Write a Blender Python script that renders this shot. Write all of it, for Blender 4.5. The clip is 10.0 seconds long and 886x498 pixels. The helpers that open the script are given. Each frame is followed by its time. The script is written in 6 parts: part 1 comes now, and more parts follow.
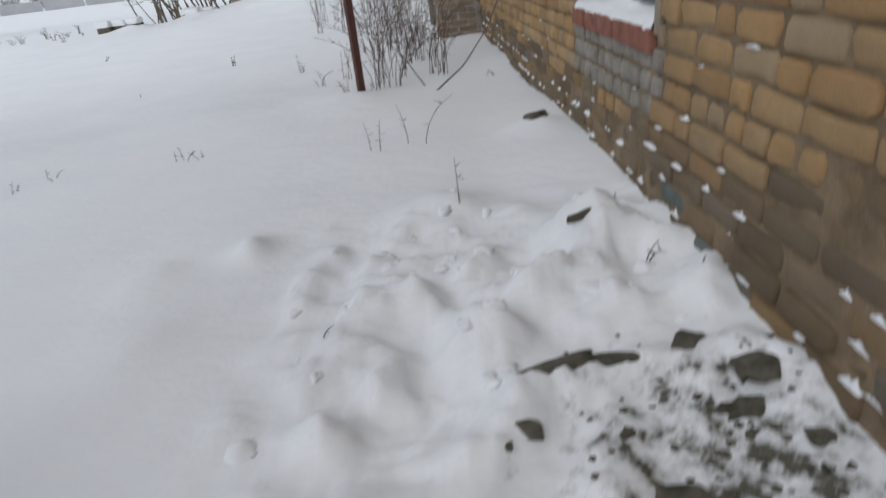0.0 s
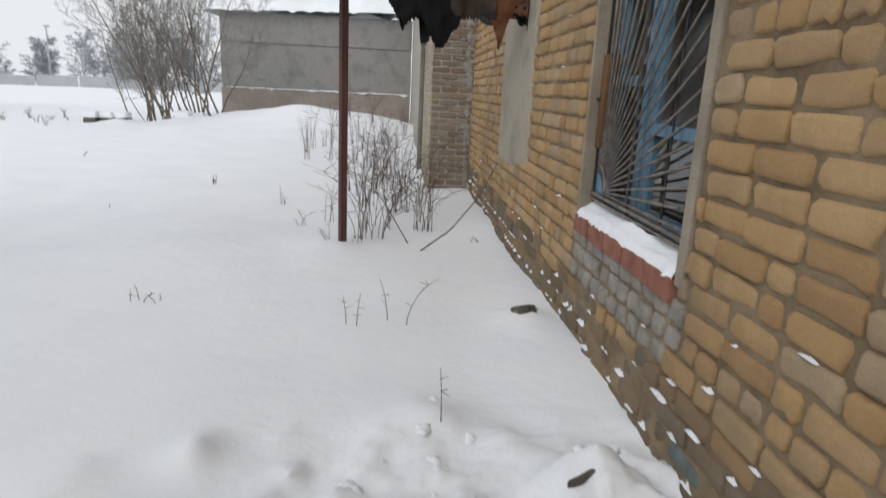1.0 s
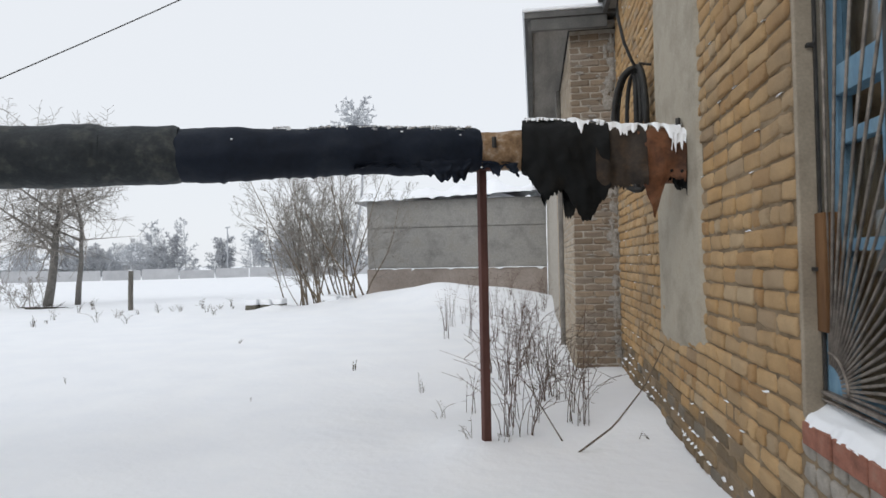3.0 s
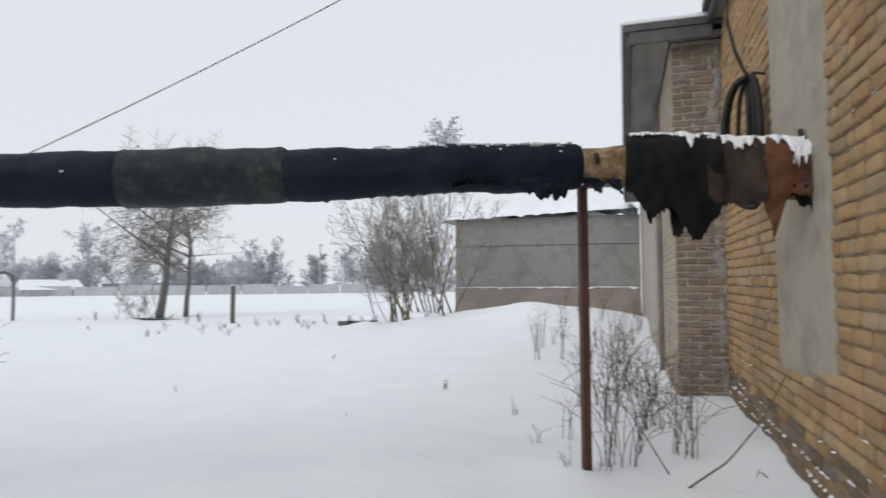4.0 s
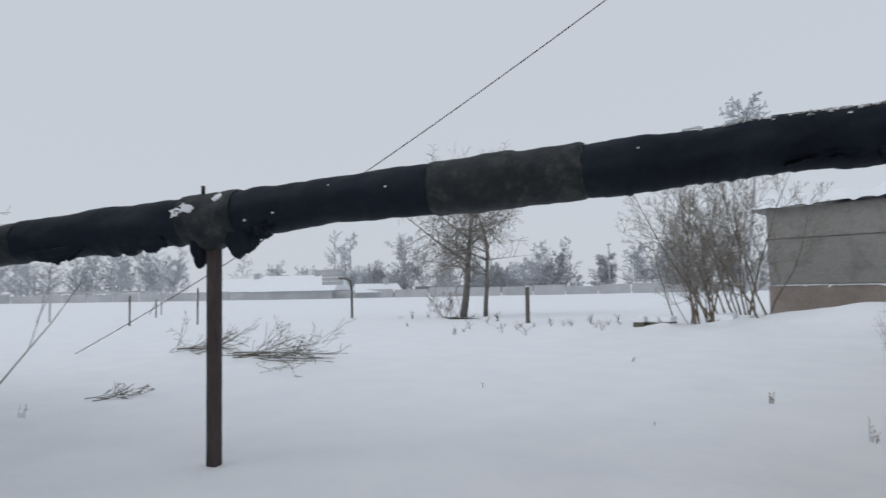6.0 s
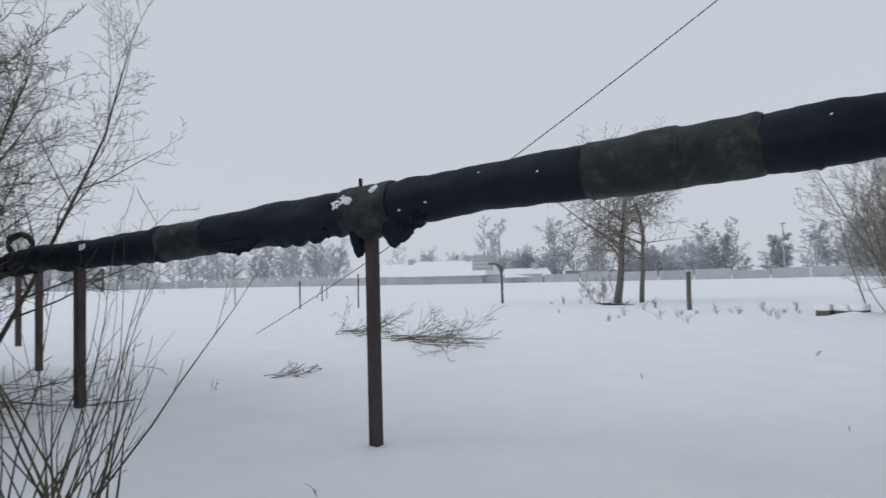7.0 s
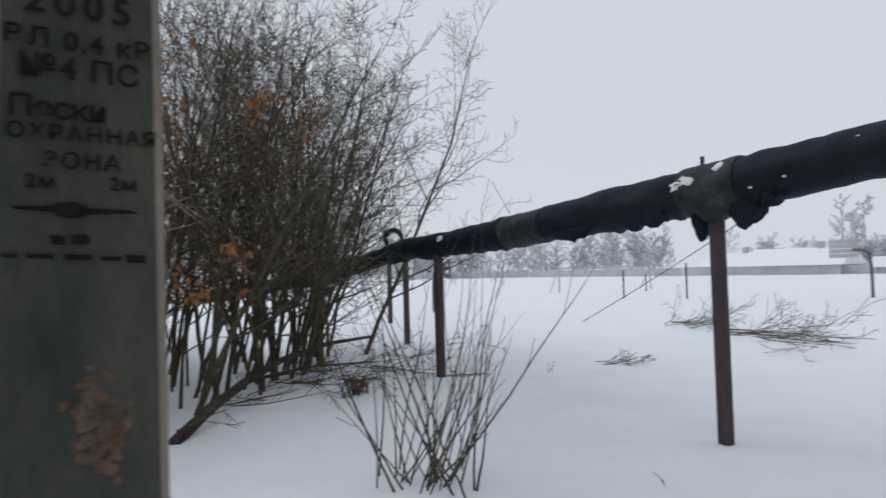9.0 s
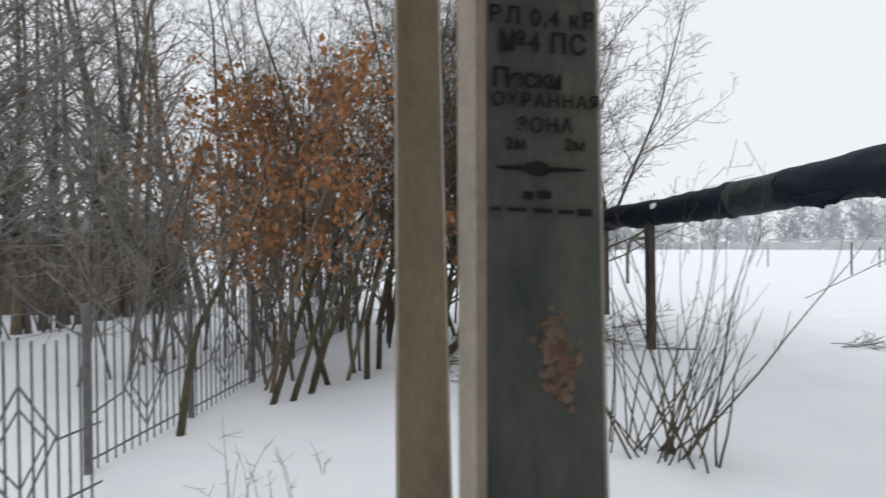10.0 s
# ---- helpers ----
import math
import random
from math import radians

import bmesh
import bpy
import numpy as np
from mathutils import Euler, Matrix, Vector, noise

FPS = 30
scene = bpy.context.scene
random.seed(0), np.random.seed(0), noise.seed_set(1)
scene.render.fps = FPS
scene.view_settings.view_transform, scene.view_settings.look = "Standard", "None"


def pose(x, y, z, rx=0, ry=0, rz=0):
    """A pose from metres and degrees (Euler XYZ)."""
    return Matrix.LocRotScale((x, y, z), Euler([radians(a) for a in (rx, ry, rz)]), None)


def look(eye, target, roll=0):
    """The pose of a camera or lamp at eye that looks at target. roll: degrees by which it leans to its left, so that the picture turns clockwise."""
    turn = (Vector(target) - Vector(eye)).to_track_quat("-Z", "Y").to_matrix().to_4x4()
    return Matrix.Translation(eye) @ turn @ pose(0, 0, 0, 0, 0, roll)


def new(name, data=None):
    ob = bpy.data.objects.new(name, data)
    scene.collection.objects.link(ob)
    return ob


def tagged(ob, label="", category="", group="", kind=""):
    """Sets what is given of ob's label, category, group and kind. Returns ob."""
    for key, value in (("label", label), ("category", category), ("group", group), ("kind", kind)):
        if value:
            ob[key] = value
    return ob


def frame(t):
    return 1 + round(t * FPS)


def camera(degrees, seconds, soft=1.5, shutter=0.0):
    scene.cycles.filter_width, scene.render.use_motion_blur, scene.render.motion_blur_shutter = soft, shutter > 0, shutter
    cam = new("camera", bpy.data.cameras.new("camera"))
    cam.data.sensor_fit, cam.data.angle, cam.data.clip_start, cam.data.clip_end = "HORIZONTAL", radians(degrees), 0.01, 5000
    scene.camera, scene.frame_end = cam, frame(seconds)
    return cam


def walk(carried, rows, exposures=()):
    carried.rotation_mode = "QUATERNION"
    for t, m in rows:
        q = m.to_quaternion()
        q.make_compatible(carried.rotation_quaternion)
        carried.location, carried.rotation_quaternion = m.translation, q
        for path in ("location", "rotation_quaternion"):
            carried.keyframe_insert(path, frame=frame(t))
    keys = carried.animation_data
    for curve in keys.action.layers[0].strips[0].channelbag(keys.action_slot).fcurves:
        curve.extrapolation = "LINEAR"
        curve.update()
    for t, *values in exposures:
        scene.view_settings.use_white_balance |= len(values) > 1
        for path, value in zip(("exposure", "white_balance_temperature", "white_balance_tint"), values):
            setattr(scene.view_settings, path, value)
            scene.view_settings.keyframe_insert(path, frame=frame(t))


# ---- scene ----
cam = camera(71.8, 10.0, soft=1.5, shutter=0.3)
PATH = [
    (0, (0.111, 0.172, 1.144), (0.111, 1.976, 0.281), -6.5),
    (0.5, (0.089, 0.425, 1.361), (0.252, 2.317, 0.733), 4.2),
    (1, (0.0, 0.571, 1.424), (0.156, 2.502, 0.929), 2.8),
    (1.5, (0.085, 0.839, 1.481), (0.017, 2.828, 1.285), 1.6),
    (2, (0.063, 0.966, 1.505), (0.106, 2.964, 1.44), 2.9),
    (2.5, (-0.026, 1.016, 1.502), (-0.116, 3.014, 1.464), 1.1),
    (2.7, (-0.043, 1.09, 1.494), (-0.261, 3.078, 1.49), -0.5),
    (3.8, (-0.173, 1.223, 1.478), (-0.605, 3.172, 1.584), -0.2),
    (4, (-0.180, 1.224, 1.490), (-0.747, 3.139, 1.597), -0.3),
    (4.5, (-0.217, 1.311, 1.484), (-1.086, 3.106, 1.649), -1.1),
    (5, (-0.210, 1.417, 1.500), (-1.240, 3.127, 1.635), -0.8),
    (5.5, (-0.275, 1.430, 1.490), (-1.435, 3.055, 1.596), -0.4),
    (6, (-0.383, 1.360, 1.492), (-1.743, 2.822, 1.612), -1.2),
    (7.3, (-0.513, 1.446, 1.521), (-2.253, 2.429, 1.599), -1.6),
    (7.5, (-0.543, 1.469, 1.497), (-2.322, 2.380, 1.581), -1.7),
    (8, (-0.558, 1.462, 1.483), (-2.414, 2.201, 1.565), -1.0),
    (8.5, (-0.552, 1.404, 1.486), (-2.495, 1.869, 1.577), -1.1),
    (9, (-0.516, 1.258, 1.481), (-2.510, 1.394, 1.557), -1.5),
    (9.5, (-0.475, 1.070, 1.474), (-2.468, 0.913, 1.519), -1.3),
    (10, (-0.429, 0.886, 1.463), (-2.379, 0.439, 1.452), -0.8),
]
EXPOSURES = [(0.0, 0.10, 6200, 10), (0.5, 0.16, 6350, 10), (1.0, 0.38, 6400, 9.5), (2.0, 0.50, 6380, 9.5), (2.5, 0.48, 6350, 9.5), (4.0, 0.30, 6300, 9), (5.5, 0.14, 6150, 9), (6.0, -0.08, 6050, 9), (6.2, -0.09, 6050, 9), (7.5, -0.08, 6020, 9.5), (8.5, 0.0, 6030, 9.8), (9.0, 0.06, 6050, 9.5), (9.5, 0.2, 6200, 9.5), (10.0, 0.48, 6350, 9.5)]
walk(cam, [(t, look(eye, target, roll)) for t, eye, target, roll in PATH], EXPOSURES)

# ---- world and light: an overcast, snowy winter day ----
world = bpy.data.worlds.new("overcast_sky")
scene.world = world
world.use_nodes = True
wn = world.node_tree.nodes
wl = world.node_tree.links
for n in list(wn):
    wn.remove(n)
sky = wn.new("ShaderNodeTexSky")
sky.sky_type = "NISHITA"
sky.sun_disc = False
sky.sun_elevation = radians(22)
sky.sun_rotation = radians(200)
sky_bg = wn.new("ShaderNodeBackground")
sky_bg.inputs["Strength"].default_value = 0.05
cloud_bg = wn.new("ShaderNodeBackground")
cloud_bg.inputs["Color"].default_value = (0.955, 0.972, 1.0, 1)
cloud_bg.inputs["Strength"].default_value = 0.70
sky_mix = wn.new("ShaderNodeMixShader")
sky_mix.inputs["Fac"].default_value = 0.92
sky_out = wn.new("ShaderNodeOutputWorld")
wl.new(sky.outputs["Color"], sky_bg.inputs["Color"])
wl.new(sky_bg.outputs[0], sky_mix.inputs[1])
wl.new(cloud_bg.outputs[0], sky_mix.inputs[2])
wl.new(sky_mix.outputs[0], sky_out.inputs["Surface"])
sun = new("sun", bpy.data.lights.new("sun", "SUN"))
sun.data.energy = 0.75
sun.data.angle = radians(40)
sun.data.color = (1.0, 0.97, 0.93)
sun.matrix_world = look((-20, -30, 26), (0, 0, 0))


# ---- materials ----
def material(name, build):
    m = bpy.data.materials.new(name)
    m.use_nodes = True
    nt = m.node_tree
    bsdf = nt.nodes["Principled BSDF"]
    build(nt, bsdf)
    return m


def node(nt, kind, **values):
    n = nt.nodes.new(kind)
    for key, value in values.items():
        n.inputs[key.replace("_", " ")].default_value = value
    return n


def ramp(nt, fac, stops):
    r = nt.nodes.new("ShaderNodeValToRGB")
    els = r.color_ramp.elements
    while len(els) < len(stops):
        els.new(0.5)
    for e, (pos, col) in zip(els, stops):
        e.position = pos
        e.color = (*col, 1)
    nt.links.new(fac, r.inputs["Fac"])
    return r.outputs["Color"]


def coords(nt, scale=(1, 1, 1), obj=False):
    """World-space coordinates, so that grain keeps its real size."""
    if obj:
        c = nt.nodes.new("ShaderNodeTexCoord").outputs["Object"]
    else:
        c = nt.nodes.new("ShaderNodeNewGeometry").outputs["Position"]
    m = nt.nodes.new("ShaderNodeMapping")
    m.inputs["Scale"].default_value = scale
    nt.links.new(c, m.inputs["Vector"])
    return m.outputs["Vector"]


def noise_tex(nt, vec, scale, detail=4, rough=0.6):
    n = nt.nodes.new("ShaderNodeTexNoise")
    n.inputs["Scale"].default_value = scale
    n.inputs["Detail"].default_value = detail
    n.inputs["Roughness"].default_value = rough
    nt.links.new(vec, n.inputs["Vector"])
    return n.outputs["Fac"]


def mix_col(nt, fac, a, b, mode="MIX"):
    m = nt.nodes.new("ShaderNodeMix")
    m.data_type = "RGBA"
    m.blend_type = mode
    for sock, v in ((m.inputs[0], fac), (m.inputs[6], a), (m.inputs[7], b)):
        if isinstance(v, (int, float)):
            sock.default_value = v
        elif isinstance(v, tuple):
            sock.default_value = (*v, 1)
        else:
            nt.links.new(v, sock)
    return m.outputs[2]


def bump(nt, bsdf, height, strength=0.4, distance=0.01):
    b = nt.nodes.new("ShaderNodeBump")
    b.inputs["Strength"].default_value = strength
    b.inputs["Distance"].default_value = distance
    nt.links.new(height, b.inputs["Height"])
    nt.links.new(b.outputs["Normal"], bsdf.inputs["Normal"])


def surface(name, dark, light, scale, rough=0.85, metal=0.0, grain=60, relief=0.3, dist=0.004, stretch=(1, 1, 1), spec=0.3, third=None):
    """A general worn surface: two tones at a coarse scale, fine grain over it, relief."""
    def build(nt, bsdf):
        v = coords(nt, stretch)
        coarse = noise_tex(nt, v, scale, 5, 0.65)
        fine = noise_tex(nt, v, grain, 3, 0.6)
        stops = [(0.32, dark), (0.68, light)]
        if third:
            stops = [(0.28, dark), (0.52, light), (0.75, third)]
        col = ramp(nt, coarse, stops)
        col = mix_col(nt, 0.35, col, ramp(nt, fine, [(0.3, (0.45, 0.45, 0.45)), (0.7, (1, 1, 1))]), "MULTIPLY")
        nt.links.new(col, bsdf.inputs["Base Color"])
        bsdf.inputs["Roughness"].default_value = rough
        bsdf.inputs["Metallic"].default_value = metal
        bsdf.inputs["Specular IOR Level"].default_value = spec
        if relief:
            bump(nt, bsdf, fine, relief, dist)
    return material(name, build)


def snow_build(nt, bsdf):
    v = coords(nt)
    big = noise_tex(nt, v, 1.3, 5, 0.55)
    fine = noise_tex(nt, v, 45, 4, 0.6)
    mid = noise_tex(nt, v, 7, 4, 0.55)
    col = ramp(nt, big, [(0.3, (0.82, 0.84, 0.875)), (0.7, (0.87, 0.885, 0.905))])
    nt.links.new(col, bsdf.inputs["Base Color"])
    bsdf.inputs["Roughness"].default_value = 0.9
    bsdf.inputs["Specular IOR Level"].default_value = 0.15
    add = nt.nodes.new("ShaderNodeMath")
    add.operation = "MULTIPLY_ADD"
    add.inputs[1].default_value = 0.12
    nt.links.new(fine, add.inputs[0])
    nt.links.new(mid, add.inputs[2])
    bump(nt, bsdf, add.outputs[0], 0.3, 0.03)


SNOW = material("snow", snow_build)


def trampled_build(nt, bsdf):
    """Snow, with a dirty trampled patch of its own shape beside the wall."""
    v = coords(nt)
    big = noise_tex(nt, v, 1.3, 5, 0.55)
    fine = noise_tex(nt, v, 45, 4, 0.6)
    mid = noise_tex(nt, v, 7, 4, 0.55)
    clean = ramp(nt, big, [(0.3, (0.82, 0.84, 0.875)), (0.7, (0.87, 0.885, 0.905))])
    speck = noise_tex(nt, v, 11, 6, 0.68)
    patch = nt.nodes.new("ShaderNodeVectorMath")
    patch.operation = "DISTANCE"
    patch.inputs[1].default_value = (0.74, 1.24, 0.02)
    nt.links.new(v, patch.inputs[0])
    reach = nt.nodes.new("ShaderNodeMapRange")
    for key, val in (("From Min", 0.12), ("From Max", 0.78), ("To Min", 0.13), ("To Max", -0.20)):
        reach.inputs[key].default_value = val
    nt.links.new(patch.outputs["Value"], reach.inputs["Value"])
    both = nt.nodes.new("ShaderNodeMath")
    both.operation = "ADD"
    nt.links.new(speck, both.inputs[0])
    nt.links.new(reach.outputs["Result"], both.inputs[1])
    mask = ramp(nt, both.outputs[0], [(0.50, (0, 0, 0)), (0.60, (0.30, 0.30, 0.30)), (0.70, (1, 1, 1))])
    col = mix_col(nt, mask, clean, (0.11, 0.105, 0.085))
    nt.links.new(col, bsdf.inputs["Base Color"])
    bsdf.inputs["Roughness"].default_value = 0.9
    bsdf.inputs["Specular IOR Level"].default_value = 0.15
    add = nt.nodes.new("ShaderNodeMath")
    add.operation = "MULTIPLY_ADD"
    add.inputs[1].default_value = 0.12
    nt.links.new(fine, add.inputs[0])
    nt.links.new(mid, add.inputs[2])
    bump(nt, bsdf, add.outputs[0], 0.3, 0.03)


GROUND = material("snow_ground", trampled_build)


def brick_build(tones, joined, blot):
    def build(nt, bsdf):
        v = coords(nt)
        if joined:
            rnd = nt.nodes.new("ShaderNodeNewGeometry").outputs["Random Per Island"]
        else:
            rnd = nt.nodes.new("ShaderNodeObjectInfo").outputs["Random"]
        col = ramp(nt, rnd, tones)
        coarse = noise_tex(nt, v, 6, 5, 0.65)
        stain = noise_tex(nt, v, 1.1, 5, 0.6)
        fine = noise_tex(nt, v, 130, 3, 0.7)
        col = mix_col(nt, 0.5, col, ramp(nt, coarse, [(0.3, (0.68, 0.66, 0.63)), (0.65, (1.05, 1.03, 1.0))]), "MULTIPLY")
        col = mix_col(nt, ramp(nt, stain, [(0.48, (0, 0, 0)), (0.72, (blot, blot, blot))]), col, (0.20, 0.165, 0.125))
        col = mix_col(nt, 0.3, col, ramp(nt, fine, [(0.3, (0.6, 0.6, 0.6)), (0.6, (1, 1, 1))]), "MULTIPLY")
        nt.links.new(col, bsdf.inputs["Base Color"])
        bsdf.inputs["Roughness"].default_value = 0.92
        bsdf.inputs["Specular IOR Level"].default_value = 0.2
        pits = noise_tex(nt, v, 38, 5, 0.75)
        add = nt.nodes.new("ShaderNodeMath")
        add.operation = "MULTIPLY_ADD"
        add.inputs[1].default_value = 0.35
        nt.links.new(fine, add.inputs[0])
        nt.links.new(pits, add.inputs[2])
        bump(nt, bsdf, add.outputs[0], 0.8, 0.012)
    return build


YELLOW = [(0.0, (0.38, 0.240, 0.120)), (0.3, (0.47, 0.307, 0.150)), (0.55, (0.42, 0.292, 0.162)), (0.8, (0.51, 0.344, 0.178)), (0.93, (0.44, 0.338, 0.219)), (1.0, (0.33, 0.235, 0.146))]
WORN = [(0.0, (0.16, 0.125, 0.085)), (0.35, (0.23, 0.165, 0.10)), (0.6, (0.32, 0.215, 0.11)), (0.8, (0.18, 0.165, 0.14)), (1.0, (0.29, 0.21, 0.13))]
BROWN = [(0.0, (0.22, 0.175, 0.135)), (0.4, (0.30, 0.235, 0.175)), (0.7, (0.27, 0.235, 0.20)), (1.0, (0.36, 0.285, 0.21))]
PALE = [(0.0, (0.36, 0.30, 0.23)), (0.5, (0.44, 0.37, 0.285)), (1.0, (0.40, 0.35, 0.29))]
BRICK_PIECE = material("yellow_brick_piece", brick_build(YELLOW, False, 0.5))
BRICK_REST = material("yellow_brick", brick_build(YELLOW, True, 0.5))
WORN_PIECE = material("worn_brick_piece", brick_build(WORN, False, 0.9))
WORN_REST = material("worn_brick", brick_build(WORN, True, 0.9))
FLANK_BRICK = material("pale_flank_brick", brick_build(PALE, True, 0.3))
BROWN_PIECE = material("brown_brick_piece", brick_build(BROWN, False, 0.6))
TEAL = surface("teal_painted_brick", (0.11, 0.13, 0.12), (0.18, 0.215, 0.20), 7, 0.85, grain=120, third=(0.20, 0.165, 0.115))
GREY_BRICK = surface("grey_washed_brick", (0.22, 0.20, 0.17), (0.38, 0.35, 0.31), 8, 0.9, grain=120)
RED_BRICK = surface("red_painted_brick", (0.17, 0.075, 0.052), (0.30, 0.125, 0.085), 9, 0.85, grain=120, third=(0.33, 0.19, 0.145))
MORTAR = surface("mortar", (0.16, 0.115, 0.070), (0.33, 0.25, 0.16), 5, 0.95, grain=110, relief=0.6, dist=0.008)
PALE_MORTAR = surface("pale_lime_mortar", (0.33, 0.30, 0.255), (0.50, 0.465, 0.41), 6, 0.95, grain=90, relief=0.5, dist=0.006)
PLASTER = surface("grey_plaster", (0.29, 0.255, 0.20), (0.40, 0.36, 0.29), 2.5, 0.95, grain=80, relief=0.35, third=(0.34, 0.29, 0.22))
JAMB = surface("jamb_plaster", (0.25, 0.21, 0.16), (0.38, 0.325, 0.25), 4, 0.95, grain=80, relief=0.4)
BLUE = surface("flaking_blue_paint", (0.09, 0.18, 0.27), (0.17, 0.30, 0.41), 9, 0.7, grain=70, stretch=(1, 1, 0.35), third=(0.26, 0.36, 0.42))
BARE_WOOD = surface("bare_brown_wood", (0.10, 0.050, 0.022), (0.25, 0.13, 0.055), 6, 0.8, grain=60, stretch=(1, 1, 0.12))
ROD = surface("weathered_steel_rod", (0.13, 0.11, 0.095), (0.34, 0.30, 0.26), 18, 0.6, 0.5, grain=150)
DARK_ROD = surface("dark_steel", (0.035, 0.035, 0.035), (0.09, 0.085, 0.08), 14, 0.6, 0.5, grain=150)
POLE = surface("red_brown_pole", (0.075, 0.035, 0.03), (0.145, 0.07, 0.06), 5, 0.75, 0.2, grain=90, stretch=(1, 1, 0.3))
TAR = surface("black_tar_wrap", (0.0040, 0.0072, 0.0150), (0.0085, 0.0140, 0.0265), 2.2, 0.70, grain=26, relief=0.4, dist=0.010, spec=0.22, third=(0.020, 0.026, 0.036))
CHAR = surface("charred_felt", (0.0028, 0.0034, 0.0036), (0.0062, 0.0070, 0.0072), 4, 0.72, grain=34, relief=0.4, dist=0.010, spec=0.18, third=(0.014, 0.013, 0.011))
SCORCHED = surface("scorched_brown_wrap", (0.012, 0.010, 0.009), (0.040, 0.028, 0.019), 5, 0.65, grain=40, relief=0.5, third=(0.085, 0.047, 0.026))
POLE_GREY = surface("grey_brown_pole", (0.055, 0.042, 0.042), (0.115, 0.088, 0.088), 5, 0.75, 0.2, grain=90, stretch=(1, 1, 0.3))
TAR_GREY = surface("grey_worn_wrap", (0.010, 0.0135, 0.018), (0.026, 0.032, 0.035), 7, 0.65, grain=30, relief=0.5, dist=0.01, third=(0.085, 0.087, 0.076))
WOOL = surface("ochre_wool", (0.05, 0.03, 0.02), (0.26, 0.165, 0.09), 7, 0.95, grain=60, relief=0.8, dist=0.01, third=(0.50, 0.44, 0.37))
RUST_WRAP = surface("rusty_orange_wrap", (0.035, 0.018, 0.012), (0.17, 0.070, 0.032), 4.5, 0.65, grain=50, relief=0.5, third=(0.20, 0.115, 0.07))
CONCRETE = surface("mottled_dark_concrete", (0.060, 0.078, 0.081), (0.128, 0.146, 0.138), 4.5, 0.9, grain=60, relief=0.5, dist=0.006, stretch=(1, 1, 0.5), third=(0.22, 0.205, 0.175))
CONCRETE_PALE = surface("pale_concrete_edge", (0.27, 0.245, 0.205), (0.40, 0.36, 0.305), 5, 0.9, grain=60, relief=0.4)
CONCRETE_BROWN = surface("brownish_concrete", (0.16, 0.135, 0.095), (0.27, 0.225, 0.16), 3.2, 0.9, grain=60, relief=0.5, stretch=(1, 1, 0.4))
SPALL = surface("spalled_aggregate", (0.15, 0.105, 0.08), (0.31, 0.235, 0.19), 30, 0.95, grain=120, relief=0.6)
STENCIL = surface("black_stencil_paint", (0.008, 0.010, 0.011), (0.025, 0.03, 0.03), 40, 0.8, relief=0)
BARK = surface("dark_bark", (0.028, 0.024, 0.019), (0.085, 0.072, 0.055), 14, 0.95, grain=50, relief=0.6)
OLIVE_BARK = surface("olive_willow_bark", (0.058, 0.052, 0.034), (0.135, 0.118, 0.076), 9, 0.9, grain=50)
RED_TWIG = surface("reddish_twig", (0.095, 0.065, 0.055), (0.19, 0.135, 0.11), 9, 0.9, relief=0)
TWIG = surface("grey_brown_twig", (0.080, 0.070, 0.048), (0.170, 0.150, 0.105), 9, 0.9, relief=0)
# Grey of snow on twigs, lifted further for haze over the field trees.
GREY_TWIG = surface("snow_haze_grey_twig", (0.235, 0.215, 0.19), (0.39, 0.365, 0.335), 4, 0.95, relief=0)
BROWN_BARK = surface("brown_sapling_bark", (0.155, 0.124, 0.094), (0.29, 0.235, 0.175), 8, 0.95, grain=50)
# Far trees, woods and mast: distance haze is mixed into these pale blue-greys.
HAZE_GREY = surface("haze_grey_twig", (0.40, 0.415, 0.445), (0.52, 0.535, 0.565), 0.6, 0.95, relief=0)
HAZE_GREY_FAR = surface("far_haze_grey_twig", (0.50, 0.52, 0.555), (0.62, 0.64, 0.67), 0.2, 0.95, relief=0)
# Bark grey lifted to include the haze at the field trees.
FIELD_BARK = surface("haze_grey_field_bark", (0.13, 0.122, 0.112), (0.23, 0.22, 0.205), 5, 0.95, grain=40)
LEAF = surface("withered_orange_leaf", (0.20, 0.095, 0.045), (0.40, 0.195, 0.085), 2, 0.85, grain=20, relief=0, third=(0.25, 0.13, 0.065))
DRY = surface("dry_weed", (0.075, 0.06, 0.045), (0.19, 0.15, 0.115), 14, 0.95, relief=0)
# Grey building: render and plinth lightened to put haze into the colour.
RUIN = surface("hazed_grey_ruin_render", (0.21, 0.206, 0.198), (0.335, 0.327, 0.310), 1.3, 0.95, grain=14, relief=0.5, dist=0.02, third=(0.30, 0.282, 0.25))
RUIN_LOW = surface("hazed_pinkish_ruin_plinth", (0.29, 0.245, 0.215), (0.41, 0.355, 0.315), 0.8, 0.95, grain=14, relief=0.5, dist=0.02)
SLATE = surface("dark_roof_slate", (0.07, 0.07, 0.07), (0.15, 0.148, 0.14), 2.2, 0.9, grain=50)
SOFFIT = surface("grey_soffit_board", (0.16, 0.15, 0.14), (0.30, 0.285, 0.26), 3, 0.9, grain=40, stretch=(1, 0.15, 1))
GREY_WOOD = surface("grey_weathered_wood", (0.10, 0.092, 0.08), (0.22, 0.205, 0.18), 5, 0.9, grain=60, stretch=(1, 1, 0.15))
FENCE = surface("grey_painted_steel", (0.12, 0.122, 0.12), (0.23, 0.23, 0.222), 9, 0.7, 0.3, grain=80)
CABLE = surface("black_rubber_cable", (0.012, 0.012, 0.012), (0.035, 0.034, 0.032), 12, 0.6, relief=0)
STONE = surface("grey_rubble", (0.045, 0.043, 0.032), (0.125, 0.115, 0.09), 14, 0.95, grain=60, relief=0.6, third=(0.20, 0.19, 0.165))
